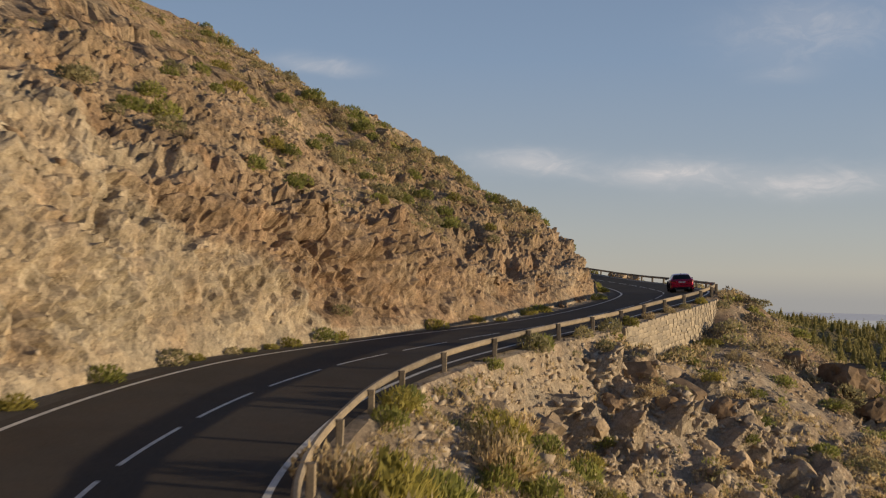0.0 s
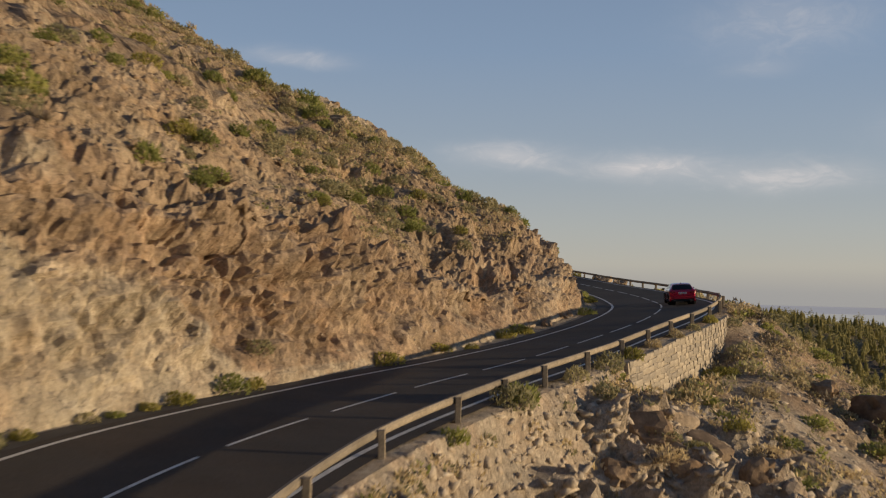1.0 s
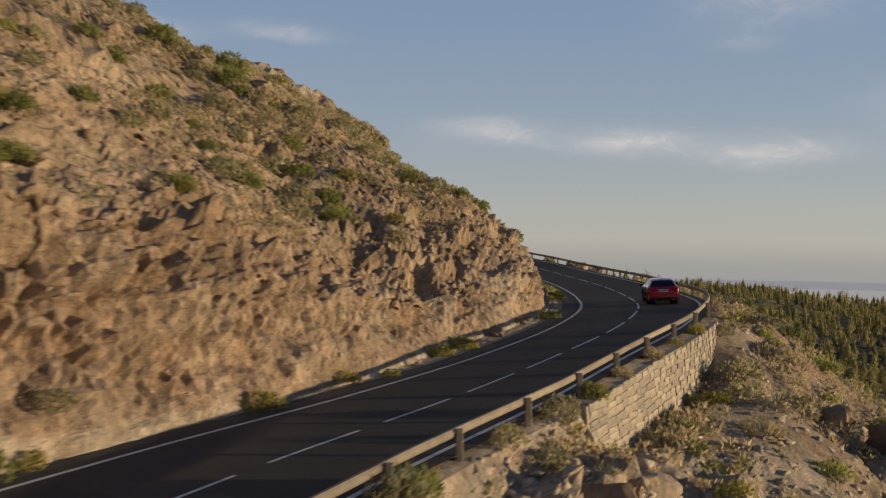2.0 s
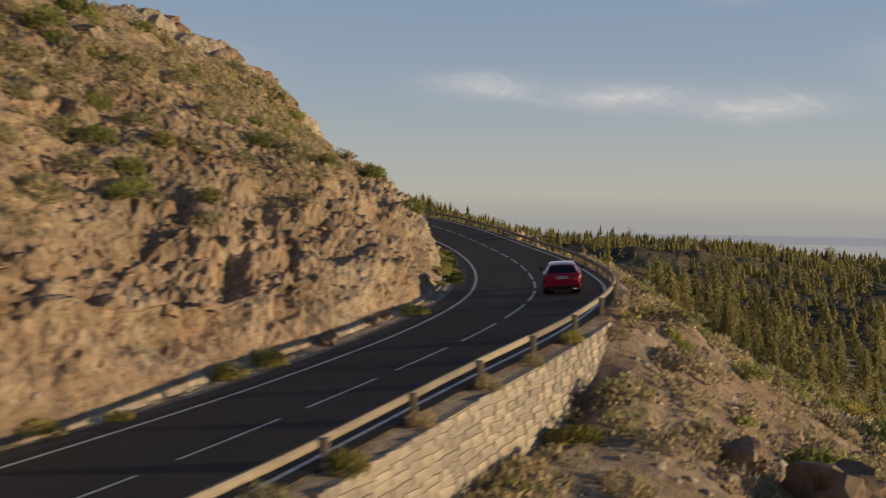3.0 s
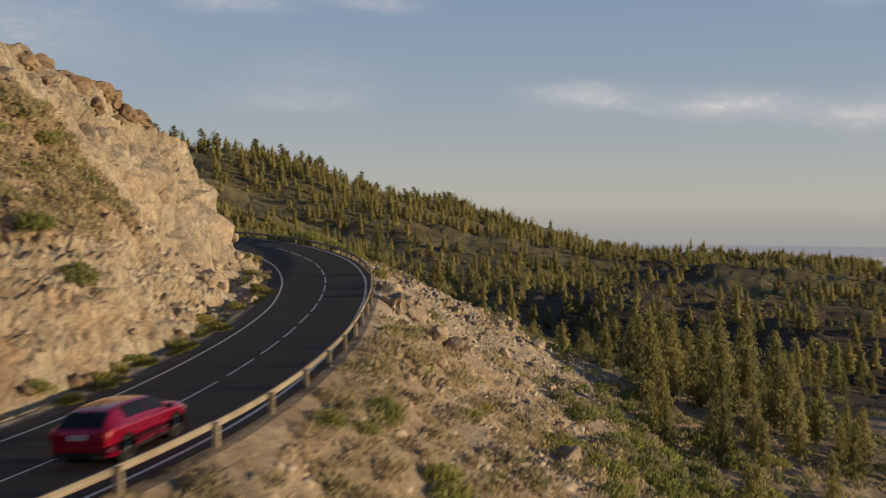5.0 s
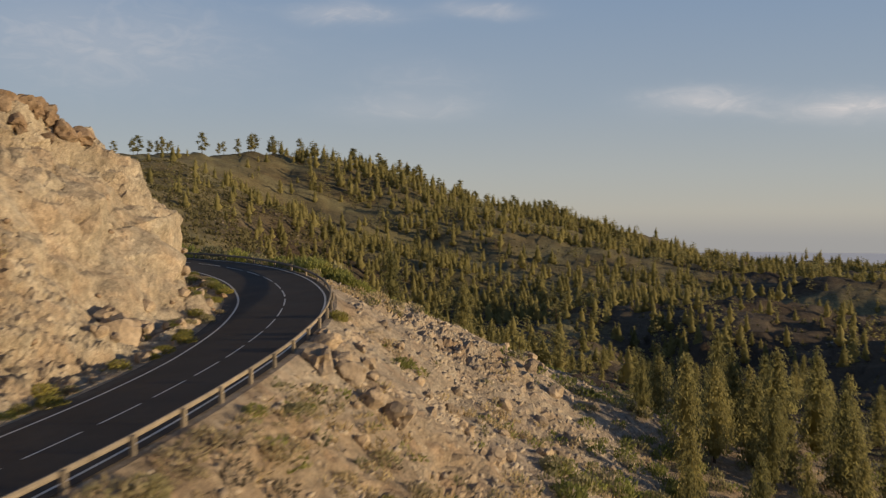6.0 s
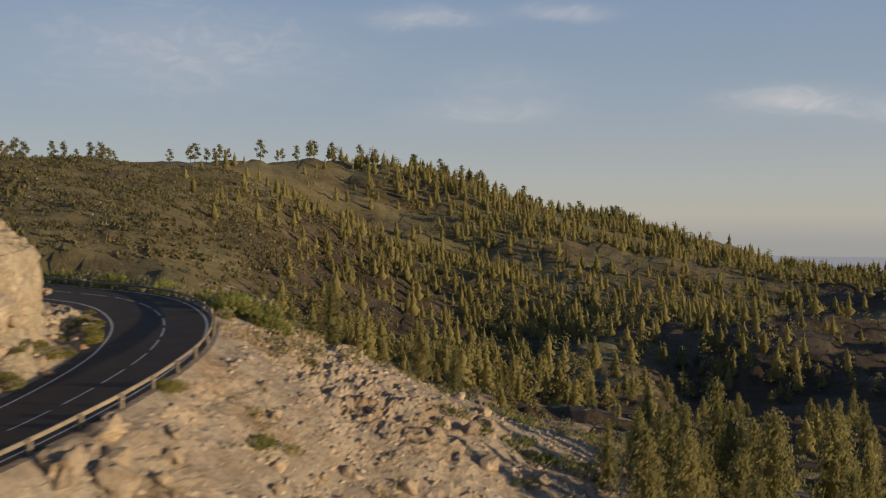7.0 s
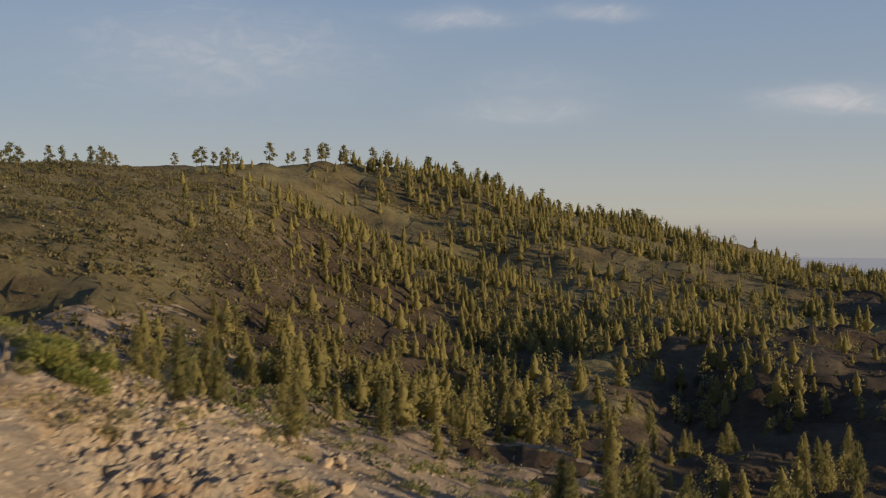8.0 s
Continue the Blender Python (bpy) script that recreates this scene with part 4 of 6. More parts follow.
# ---------------------------------------------------------------- plants
def blades(seed, count, spread, reach, width, lean, base=0.2):
    """A tuft of blades that fan out from the ground. Unit height about 1."""
    rng = np.random.RandomState(seed)
    az, r = rng.rand(count) * 6.283, base * np.sqrt(rng.rand(count))
    foot = np.stack([np.cos(az) * r, np.sin(az) * r, 0 * r], 1)
    tilt = lean * rng.rand(count) ** 0.7
    az2 = az + rng.normal(0, 0.5, count)
    way = np.stack([np.sin(tilt) * np.cos(az2), np.sin(tilt) * np.sin(az2), np.cos(tilt)], 1)
    length = reach * (0.45 + 0.55 * rng.rand(count))
    tip = foot + way * length[:, None] * np.array((spread, spread, 1))
    cross = np.cross(way, rng.normal(size=(count, 3)))
    cross /= np.linalg.norm(cross, axis=1)[:, None] + 1e-9
    mid = foot + (tip - foot) * 0.55 + np.array((0, 0, 0.05))
    w = width * (0.6 + 0.8 * rng.rand(count))[:, None]
    v = np.stack([foot, mid + cross * w, tip, mid - cross * w], 1).reshape(-1, 3)
    a = np.arange(count) * 4
    return v, np.vstack([np.stack([a, a + 1, a + 2], 1), np.stack([a, a + 2, a + 3], 1)])


def clumps(seed, lumps, leaves, size):
    """A shrub of leafy lumps: each lump a ball of small leaves."""
    rng = np.random.RandomState(seed)
    vs, base = [], 0
    for k in range(lumps):
        az, rr = rng.rand() * 6.283, 0.62 * math.sqrt(rng.rand())
        c = np.array((math.cos(az) * rr, math.sin(az) * rr, 0.25 + 0.5 * rng.rand() * (1 - rr)))
        rad = 0.22 + 0.20 * rng.rand()
        d = rng.normal(size=(leaves, 3))
        d /= np.linalg.norm(d, axis=1)[:, None]
        p = c + d * rad * (0.6 + 0.5 * rng.rand(leaves))[:, None]
        p[:, 2] = np.maximum(p[:, 2], 0.02)
        n = d + rng.normal(size=(leaves, 3)) * 0.4
        a = np.cross(n, rng.normal(size=(leaves, 3)))
        a /= np.linalg.norm(a, axis=1)[:, None]
        b = np.cross(n, a)
        b /= np.linalg.norm(b, axis=1)[:, None]
        a = a + d * 0.45
        q = size * (0.6 + 0.8 * rng.rand(leaves))[:, None]
        vs.append(np.stack([p - b * q * 0.5, p + b * q * 0.5, p + a * q * 1.3], 1).reshape(-1, 3))
    v = np.vstack(vs)
    return v, np.arange(len(v)).reshape(-1, 3)


def dome(seed, leaves, size):
    """A lumpy cushion of small leaves that point outwards. Unit radius about 0.9."""
    rng = np.random.RandomState(seed)
    d = rng.normal(size=(leaves, 3))
    d[:, 2] = np.abs(d[:, 2])
    d /= np.linalg.norm(d, axis=1)[:, None]
    lumps = rng.normal(size=(6, 3)) + np.array((0, 0, 0.4))
    lumps /= np.linalg.norm(lumps, axis=1)[:, None]
    r = 0.62 + 0.34 * np.clip(d @ lumps.T * 2.2 - 1.2, 0, 1).max(1) + rng.uniform(-0.1, 0.06, leaves)
    p = d * r[:, None] * np.array((1, 1, 0.85))
    a = np.cross(d, rng.normal(size=(leaves, 3)))
    a /= np.linalg.norm(a, axis=1)[:, None]
    b = np.cross(d, a)
    tip = d * 0.75 + a * 0.7 + np.array((0, 0, 0.25))
    q = size * (0.6 + 0.8 * rng.rand(leaves))[:, None]
    v = np.stack([p - b * q * 0.5, p + b * q * 0.5, p + tip * q * 1.2], 1).reshape(-1, 3)
    return v, np.arange(len(v)).reshape(-1, 3)


def both(*shapes):
    vs, fs, base = [], [], 0
    for v, f in shapes:
        vs.append(v)
        fs.append(f + base)
        base += len(v)
    return np.vstack(vs), np.vstack(fs)


SHRUBS = {}
for _kind, _mat, _n in (("green", GREEN, 4), ("olive", OLIVE, 4), ("yellow", YELLOW, 3), ("straw", STRAW, 3), ("twig", TWIG, 2)):
    SHRUBS[_kind] = []
    for _k in range(_n):
        if _kind in ("green", "yellow"):
            _v, _f = both(dome(60 + _k, 260, 0.13), blades(40 + _k, 110, 0.75, 1.05, 0.022, 1.05, 0.5))
        elif _kind == "olive":
            _v, _f = both(dome(80 + _k, 360, 0.12), clumps(90 + _k, 6, 14, 0.1))
        elif _kind == "straw":
            _v, _f = both(dome(100 + _k, 240, 0.11), blades(110 + _k, 130, 0.9, 0.9, 0.018, 1.25, 0.5))
        else:
            _v, _f = blades(120 + _k, 160, 0.9, 1.0, 0.014, 1.2, 0.12)
        SHRUBS[_kind].append((_v, _f, fast_mesh(_kind + "_shrub", _v, _f, _mat)))

SHRUB_LABELS = {"green": "green broom-like shrub growing among dry stones", "olive": "grey-green rounded shrub on the dry slope", "yellow": "low yellow-green bush at the foot of the rock",
                "straw": "pale dry grass tuft on the slope", "twig": "bare grey twiggy bush on the hillside"}
SHRUB_NAMES = {"green": "shrub", "olive": "shrub", "yellow": "bush", "straw": "grass_tuft", "twig": "dry_bush"}


def shrub(kind, place, size, group, rng, tall=1.0):
    v, f, me = rng.choice(SHRUBS[kind])
    ob = new(SHRUB_NAMES[kind], me)
    ob.matrix_world = Matrix.LocRotScale(Vector(place) + Vector((0, 0, -0.05 * size)), Euler((rng.uniform(-0.12, 0.12), rng.uniform(-0.12, 0.12), rng.uniform(0, 6.28))), (size, size, size * tall))
    return tagged(ob, SHRUB_LABELS[kind], "shrub" if kind != "straw" else "grass", group)


def build_shrubs():
    rng = random.Random(31)
    P, N, S, E, upper = SURFACE["cut"]
    area = np.where(E > 16, (E / 16) ** 1.2, 1)
    patch = np.clip(fbm(P / 9, 2, 131) + 0.35, 0, 1)
    w = area * (upper > 0.6) * (S > 0) * (S < 150) * (0.15 + patch)
    for i in pick("cut", 95, w * (E < 37), 32):
        kind = rng.choices(["green", "olive", "straw", "twig"], [5, 5, 1, 1])[0]
        shrub(kind, P[i], rng.uniform(0.5, 1.0), "shrubs on the hillside", rng, rng.uniform(0.9, 1.2))
    w = area * (E > 24) * (E < 36) * (S > 20) * (S < 110) * 1.0
    for i in pick("cut", 12, w, 34):
        shrub(rng.choice(["green", "olive"]), P[i], rng.uniform(0.4, 0.75), "shrubs on the hillside", rng, 0.8)
    # along the foot of the rock
    for k in range(38):
        s = rng.uniform(44, 160) if k < 22 else (rng.uniform(80, 155) if k < 34 else rng.uniform(46, 66))
        e = np.interp(s, L_S, L_E0) + rng.uniform(-0.75, 0.15)
        e = max(e, 0.75)
        p = at(s, -left_edge(s) - e)[0]
        p[2] = ground_at(p[0], p[1])
        shrub(rng.choices(["yellow", "green", "straw"], [5, 2, 1])[0], p, rng.uniform(0.4, 0.85), "bushes along the foot of the rock", rng, 0.8)
    for s, e, size, kind in ((19.5, 1.0, 0.6, "yellow"), (23.6, 1.05, 0.7, "green"), (27.1, 1.1, 0.75, "olive"), (28.3, 1.0, 0.4, "yellow"), (30.4, 1.1, 0.42, "olive"), (31.2, 1.0, 0.34, "green"), (32.4, 1.0, 0.4, "yellow"), (33.6, 1.0, 0.62, "yellow"), (35.8, 1.1, 0.72, "green"), (36.9, 1.0, 0.5, "yellow"), (38.4, 1.9, 0.6, "olive")):
        p = at(s, -left_edge(s) - e)[0]
        p[2] = ground_at(p[0], p[1])
        shrub(kind, p, size, "bushes along the foot of the rock", rng, 0.9)
    for k in range(16):
        s = rng.uniform(84, 112)
        p = at(s, -left_edge(s) - rng.uniform(1.1, 2.1))[0]
        p[2] = ground_at(p[0], p[1])
        shrub(rng.choices(["yellow", "olive", "green", "straw"], [3, 3, 3, 2])[0], p, rng.uniform(0.4, 0.8), "bushes along the foot of the rock", rng, 0.85)
    # single large bushes up the hillside
    for x, y, size, kind in ((-18.8, 81.0, 0.9, "green"), (-13.0, 81.0, 0.8, "olive"), (-11.0, 79.1, 1.2, "green"), (-10.2, 80.0, 1.0, "olive"), (-11.3, 67.1, 0.85, "green"), (-6.8, 78.9, 1.1, "green"), (-6.0, 78.0, 0.8, "green"), (-13.0, 59.3, 0.9, "yellow"), (-9.0, 50.4, 0.8, "yellow"), (-8.2, 50.9, 0.7, "green"),
                             (-8.8, 89.5, 1.4, "green"), (-7.8, 89.0, 1.1, "green"), (-4.3, 63.7, 0.7, "green"), (-3.6, 53.0, 0.6, "green"), (-3.4, 52.6, 0.5, "yellow"), (0.4, 68.0, 0.9, "green"), (1.2, 67.4, 0.7, "olive"), (11.4, 90.4, 1.1, "green"), (9.2, 91.7, 0.8, "green"), (3.8, 91.6, 0.9, "green")):
        shrub(kind, (x, y, ground_at(x, y)), size, "shrubs on the hillside", rng, 1.0)
    P, N, S, E, scree = SURFACE["fill"]
    area = np.where(E > 14, (E / 14) ** 1.3, 1)
    w = area * (E > 1.5) * (E < 40) * (S > 8) * (S < 170) * (0.35 + (1 - scree))
    for i in pick("fill", 60, w * (E < 16) * (S > 45) * (S < 112), 37):
        kind = rng.choices(["green", "olive", "straw", "yellow"], [4, 4, 4, 1])[0]
        shrub(kind, P[i], rng.uniform(0.5, 1.15), "shrubs on the slope below the road", rng, rng.uniform(0.6, 0.85))
    for i in pick("fill", 60, w * (E < 14) * (S < 52), 38):
        kind = rng.choices(["green", "olive", "straw", "yellow"], [2, 3, 6, 4])[0]
        shrub(kind, P[i], rng.uniform(0.45, 1.0), "shrubs on the slope below the road", rng, rng.uniform(0.6, 0.9))
    for k in range(8):
        s, e = rng.uniform(147, 162), rng.uniform(2.5, 8)
        p = at(s, right_edge(s) + e)[0]
        p[2] = ground_at(p[0], p[1])
        shrub(rng.choice(["green", "olive"]), p, rng.uniform(0.9, 1.6), "plants beside the guardrail", rng, 0.75)
    for i in pick("fill", 30, w, 33):
        kind = rng.choices(["green", "olive", "straw", "yellow"], [5, 5, 3, 2])[0]
        shrub(kind, P[i], rng.uniform(0.4, 1.2), "shrubs on the slope below the road", rng, rng.uniform(0.6, 0.85))
    w = area * (E > 18) * (E < 48) * (S > 85) * (S < 160) * 1.0
    for i in pick("fill", 26, w, 36):
        shrub(rng.choices(["green", "olive", "yellow"], [5, 4, 1])[0], P[i], rng.uniform(1.0, 2.0), "large shrubs below the scree", rng, rng.uniform(0.6, 0.8))
    for i in pick("fill", 64, area * (E > 14) * (E < 32) * (S > 84) * (S < 128), 39):
        shrub(rng.choices(["green", "olive", "yellow"], [5, 4, 1])[0], P[i], rng.uniform(0.8, 1.6), "large shrubs below the scree", rng, rng.uniform(0.65, 0.9))
    for k in range(9):
        s, e = rng.uniform(152, 166), rng.uniform(4, 9)
        p = at(s, right_edge(s) + e)[0]
        p[2] = ground_at(p[0], p[1])
        shrub(rng.choice(["green", "olive", "green"]), p, rng.uniform(1.1, 1.7), "plants beside the guardrail", rng, 0.9)
    for k in range(14):
        s, e = rng.uniform(154, 182), rng.uniform(2.6, 7)
        p = at(s, right_edge(s) + e)[0]
        p[2] = ground_at(p[0], p[1])
        shrub(rng.choice(["green", "olive", "yellow"]), p, rng.uniform(1.5, 2.4), "plants beside the guardrail", rng, 1.05)
    # between the road and the rock tower
    for k in range(30):
        s, e = rng.uniform(103, 156), rng.uniform(1.3, 4.0)
        p = at(s, -left_edge(s) - e)[0]
        p[2] = ground_at(p[0], p[1])
        shrub(rng.choices(["yellow", "olive", "straw", "green"], [3, 3, 2, 2])[0], p, rng.uniform(0.35, 0.9), "bushes below the rock tower", rng, 0.75)
    # beside the guardrail
    for s, e, size, kind in ((14.0, 2.0, 0.9, "yellow"), (15.3, 1.9, 1.0, "yellow"), (16.2, 2.4, 0.8, "yellow"), (14.6, 1.1, 0.8, "straw"), (12.6, 2.4, 0.9, "straw"), (17.9, 2.9, 0.8, "green"), (18.9, 3.2, 0.7, "green"), (16.4, 4.4, 0.8, "straw"), (15.6, 5.0, 0.7, "green"), (26.2, 3.6, 0.85, "yellow"), (23.6, 4.1, 1.0, "straw"), (24.8, 3.7, 0.8, "straw"), (22.6, 4.0, 0.6, "green"), (23.8, 5.1, 0.6, "green"), (28.2, 4.6, 0.55, "green"), (21.6, 1.3, 0.5, "green"), (23.2, 1.2, 0.6, "yellow"), (24.6, 1.2, 0.5, "green"), (31.8, 5.0, 0.8, "green"), (33.5, 4.2, 0.7, "straw"),
                             (31.5, 2.8, 0.9, "straw"), (34.0, 1.0, 0.5, "green"), (38.6, 0.75, 0.75, "olive"), (39.3, 0.8, 0.7, "green"), (44.0, 0.9, 0.6, "olive"), (47.4, 0.85, 0.75, "olive"), (50.4, 0.9, 0.55, "yellow"), (54.0, 0.8, 0.45, "straw"),
                             (58.0, 0.85, 0.5, "straw"), (61.5, 0.8, 0.4, "olive"), (65.0, 0.85, 0.5, "yellow"), (68.8, 1.5, 0.55, "olive"), (70.8, 1.3, 0.5, "straw"), (73.8, 2.5, 0.58, "straw"), (74.8, 3.1, 0.5, "green"), (75.8, 1.6, 0.6, "olive"), (84.7, 3.1, 0.55, "green"),
                             (71.8, 3.2, 0.5, "green"), (71.4, 3.7, 0.5, "green"), (73.8, 3.6, 0.4, "olive"), (84.7, 6.0, 0.95, "green"), (85.9, 5.5, 0.9, "green"), (84.7, 8.3, 1.0, "green"), (87.1, 10.9, 1.3, "olive"), (88.0, 10.0, 1.0, "olive"), (80.2, 5.9, 0.6, "straw"),
                             (86.0, 1.8, 0.9, "straw"), (88.0, 3.2, 1.0, "green"), (92.0, 2.2, 0.8, "olive"), (127.0, 1.2, 0.8, "yellow"), (128.2, 1.5, 0.7, "straw"), (152, 1.6, 0.9, "olive"), (155, 1.8, 1.0, "green"), (158, 2.0, 1.1, "olive"),
                             (161, 2.4, 1.5, "green"), (164, 2.0, 1.5, "olive"), (167, 2.4, 1.9, "green"), (170, 2.2, 2.0, "olive"), (174, 2.6, 2.2, "green"), (178, 2.4, 2.0, "olive"), (182, 2.6, 2.2, "green")):
        p = at(s, right_edge(s) + e)[0]
        p[2] = ground_at(p[0], p[1])
        shrub(kind, p, size * (1.2 if s < 34 else 1.0), "plants beside the guardrail", rng, 1.15)


build_shrubs()


def build_scrub():
    """Low growth that nobody could count."""
    for key, count, seed, low, high in (("cut", 4600, 41, 0.18, 0.66), ("fill", 4600, 43, 0.16, 0.66)):
        P, N, S, E, extra = SURFACE[key]
        area = np.where(E > 14, (E / 14) ** 1.25, 1)
        patch = np.clip(fbm(P / 6, 2, seed + 90) + 0.3, 0.02, 1)
        if key == "cut":
            w = area * patch * (extra > 0.5) * (S > -5) * (S < 160) * (E < 36)
        else:
            w = area * patch * (E > 1.2) * (E < 60) * (S > 0) * (S < 185) * (1.1 - np.clip(extra, 0, 1)) * (1 + 1.2 * (E < 9) * (S < 50)) * (1 - 0.45 * (S > 60) * (S < 105)) * np.where(E < 20, 3.0, 0.6)
        shares = (0.20, 0.74, 0.06) if key == "cut" else (0.17, 0.71, 0.12)
        for mat, kind, share, off in ((OLIVE, "olive", shares[0], 0), (STRAW, "straw", shares[1], 1), (GREEN, "green", shares[2], 2)):
            n = int(count * share)
            i = pick(key, n, w, seed + off)
            rs = np.random.RandomState(seed + off)
            shapes = [dome(300 + 10 * off + k, 26, 0.3) for k in range(6)]
            if kind != "olive":
                shapes = shapes[:4] + [blades(310 + k, 14, 0.9, 0.8, 0.07, 1.2, 0.5) for k in range(2)]
            ob = scatter("scrub", shapes, P[i], low + (high - low) * rs.rand(n) ** 1.5, mat, seed + off, 0.15, 0.05)
            tagged(ob, {"olive": "low grey-green scrub over the hillside", "straw": "dry straw-coloured grass over the hillside", "green": "small green plants over the hillside"}[kind], "scrub", kind="stuff")
    # larger bushes: on the hillside, and between the slope and the pines
    rng = random.Random(171)
    for key, seed, share in (("cut", 181, (24, 32, 8)), ("fill", 184, (44, 44, 16))):
        P, N, S, E, extra = SURFACE[key]
        area = np.where(E > 14, (E / 14) ** 1.25, 1)
        patch = 0.06 + np.clip(fbm(P / 7, 2, seed) + 0.3, 0, 1)
        if key == "cut":
            w = area * patch * (extra > 0.6) * (S > 4) * (S < 112) * (E < 37)
        else:
            w = area * patch * (E > 9) * (E < 36) * (S > 60) * (S < 118) * np.clip((E - 6) / 10, 0.2, 1)
        for (mat, kind), n, off in zip(((GREEN, "green"), (OLIVE, "olive"), (YELLOW, "yellow")), share, (0, 1, 2)):
            i = pick(key, n, w, seed + 20 + off)
            rs = np.random.RandomState(seed + off)
            size = (0.45 + 0.55 * rs.rand(n)) if key == "cut" else (0.7 + 0.9 * rs.rand(n))
            ob = scatter("scrub", [(v * np.array((1, 1, 1.1 if key == "cut" else 0.85)), f) for v, f, me in SHRUBS[kind]], P[i], size, mat, seed + off, 0.12, 0.05)
            tagged(ob, {"green": "green broom bushes growing between the stones", "olive": "rounded grey-green bushes growing between the stones", "yellow": "yellow-green bushes growing between the stones"}[kind], "scrub", kind="stuff")
    # dry tufts on the shoulder past the wall
    P, N, S, E, extra = SURFACE["fill"]
    w = (E > 1.4) * (E < 18) * (S > 62) * (S < 112) * (0.2 + np.clip(fbm(P / 3, 2, 211) + 0.4, 0, 1))
    for mat, kind, n in ((STRAW, "straw", 360), (TWIG, "twig", 130), (OLIVE, "olive", 100)):
        i = pick("fill", n, w, 212 + n)
        rs = np.random.RandomState(n)
        shapes = [dome(360 + k, 95, 0.17) for k in range(5)]
        ob = scatter("dry_tufts", shapes, P[i], 0.3 + 0.65 * rs.rand(n) ** 1.5, mat, n, 0.15, 0.05)
        tagged(ob, {"straw": "straw-coloured dry tufts thick on the shoulder", "twig": "grey-brown withered tufts on the shoulder", "olive": "pale olive cushions on the shoulder"}[kind], "grass", kind="stuff")
    P, N, S, E, extra = SURFACE["fill"]
    w = (E > 15) * (E < 33) * (S > 90) * (S < 146) * np.clip((E - np.interp(S, [90, 125, 146], [13, 17, 22])) / 3, 0, 1) * (0.3 + np.clip(fbm(P / 4, 2, 215) + 0.4, 0, 1)) * np.where(E > 14, (E / 14) ** 1.25, 1)
    for mat, kind, n in ((GREEN, "green", 230), (OLIVE, "olive", 150)):
        i = pick("fill", n, w, 216 + n)
        rs = np.random.RandomState(n)
        ob = scatter("brush", [both(dome(370 + k, 110, 0.17), blades(375 + k, 24, 0.85, 1.0, 0.035, 1.0, 0.5)) for k in range(4)], P[i], 0.5 + 0.9 * rs.rand(n) ** 1.4, mat, 217 + n, 0.12, 0.05)
        tagged(ob, {"green": "thick green brush between the scree and the pines", "olive": "thick grey-green brush between the scree and the pines"}[kind], "scrub", kind="stuff")
    P, N, S, E, extra = SURFACE["fill"]
    area = np.where(E > 14, (E / 14) ** 1.25, 1)
    w = area * (E > 15) * (S > 45) * (S < 200) * (0.15 + np.clip(fbm(P / 8, 2, 140) + 0.4, 0, 1)) * (1 - 0.85 * np.clip(extra, 0, 1))
    for mat, kind, n, off in ((OLIVE, "olive", 1000, 0), (GREEN, "green", 900, 1)):
        i = pick("fill", n, w, 150 + off)
        rs = np.random.RandomState(150 + off)
        shapes = [dome(330 + k, 60, 0.22) for k in range(5)] if kind == "olive" else [both(dome(340 + k, 44, 0.22), blades(345 + k, 12, 0.9, 1.0, 0.05, 1.1, 0.5)) for k in range(5)]
        ob = scatter("scrub", shapes, P[i], 0.35 + 0.85 * rs.rand(n) ** 1.4, mat, 160 + off, 0.15, 0.05)
        tagged(ob, "grey-green brush growing thickly below the slope" if kind == "olive" else "green brush growing thickly below the slope", "scrub", kind="stuff")


build_scrub()


# ---------------------------------------------------------------- pines
def needle_tuft(rng, centre, size, count, out, slim=1.0):
    """A loose brush of needle sprays round a bough's end."""
    c = centre + rng.normal(0, 0.42 if count < 12 else 0.6, (count, 3)) * size * np.array((1, 1, 0.75))
    n = rng.normal(size=(count, 3)) * 0.45 + out
    n /= np.linalg.norm(n, axis=1)[:, None]
    d = rng.normal(size=(count, 3)) + np.array((0, 0, 0.9))
    d -= n * (d * n).sum(1)[:, None]
    d /= np.linalg.norm(d, axis=1)[:, None]
    b = np.cross(d, n)
    long = size * rng.uniform(0.55, 1.0, count)[:, None]
    return np.stack([c - d * long * 0.4 - b * long * 0.36 * slim, c - d * long * 0.3 + b * long * 0.38 * slim, c + d * long * 0.75], 1).reshape(-1, 3)


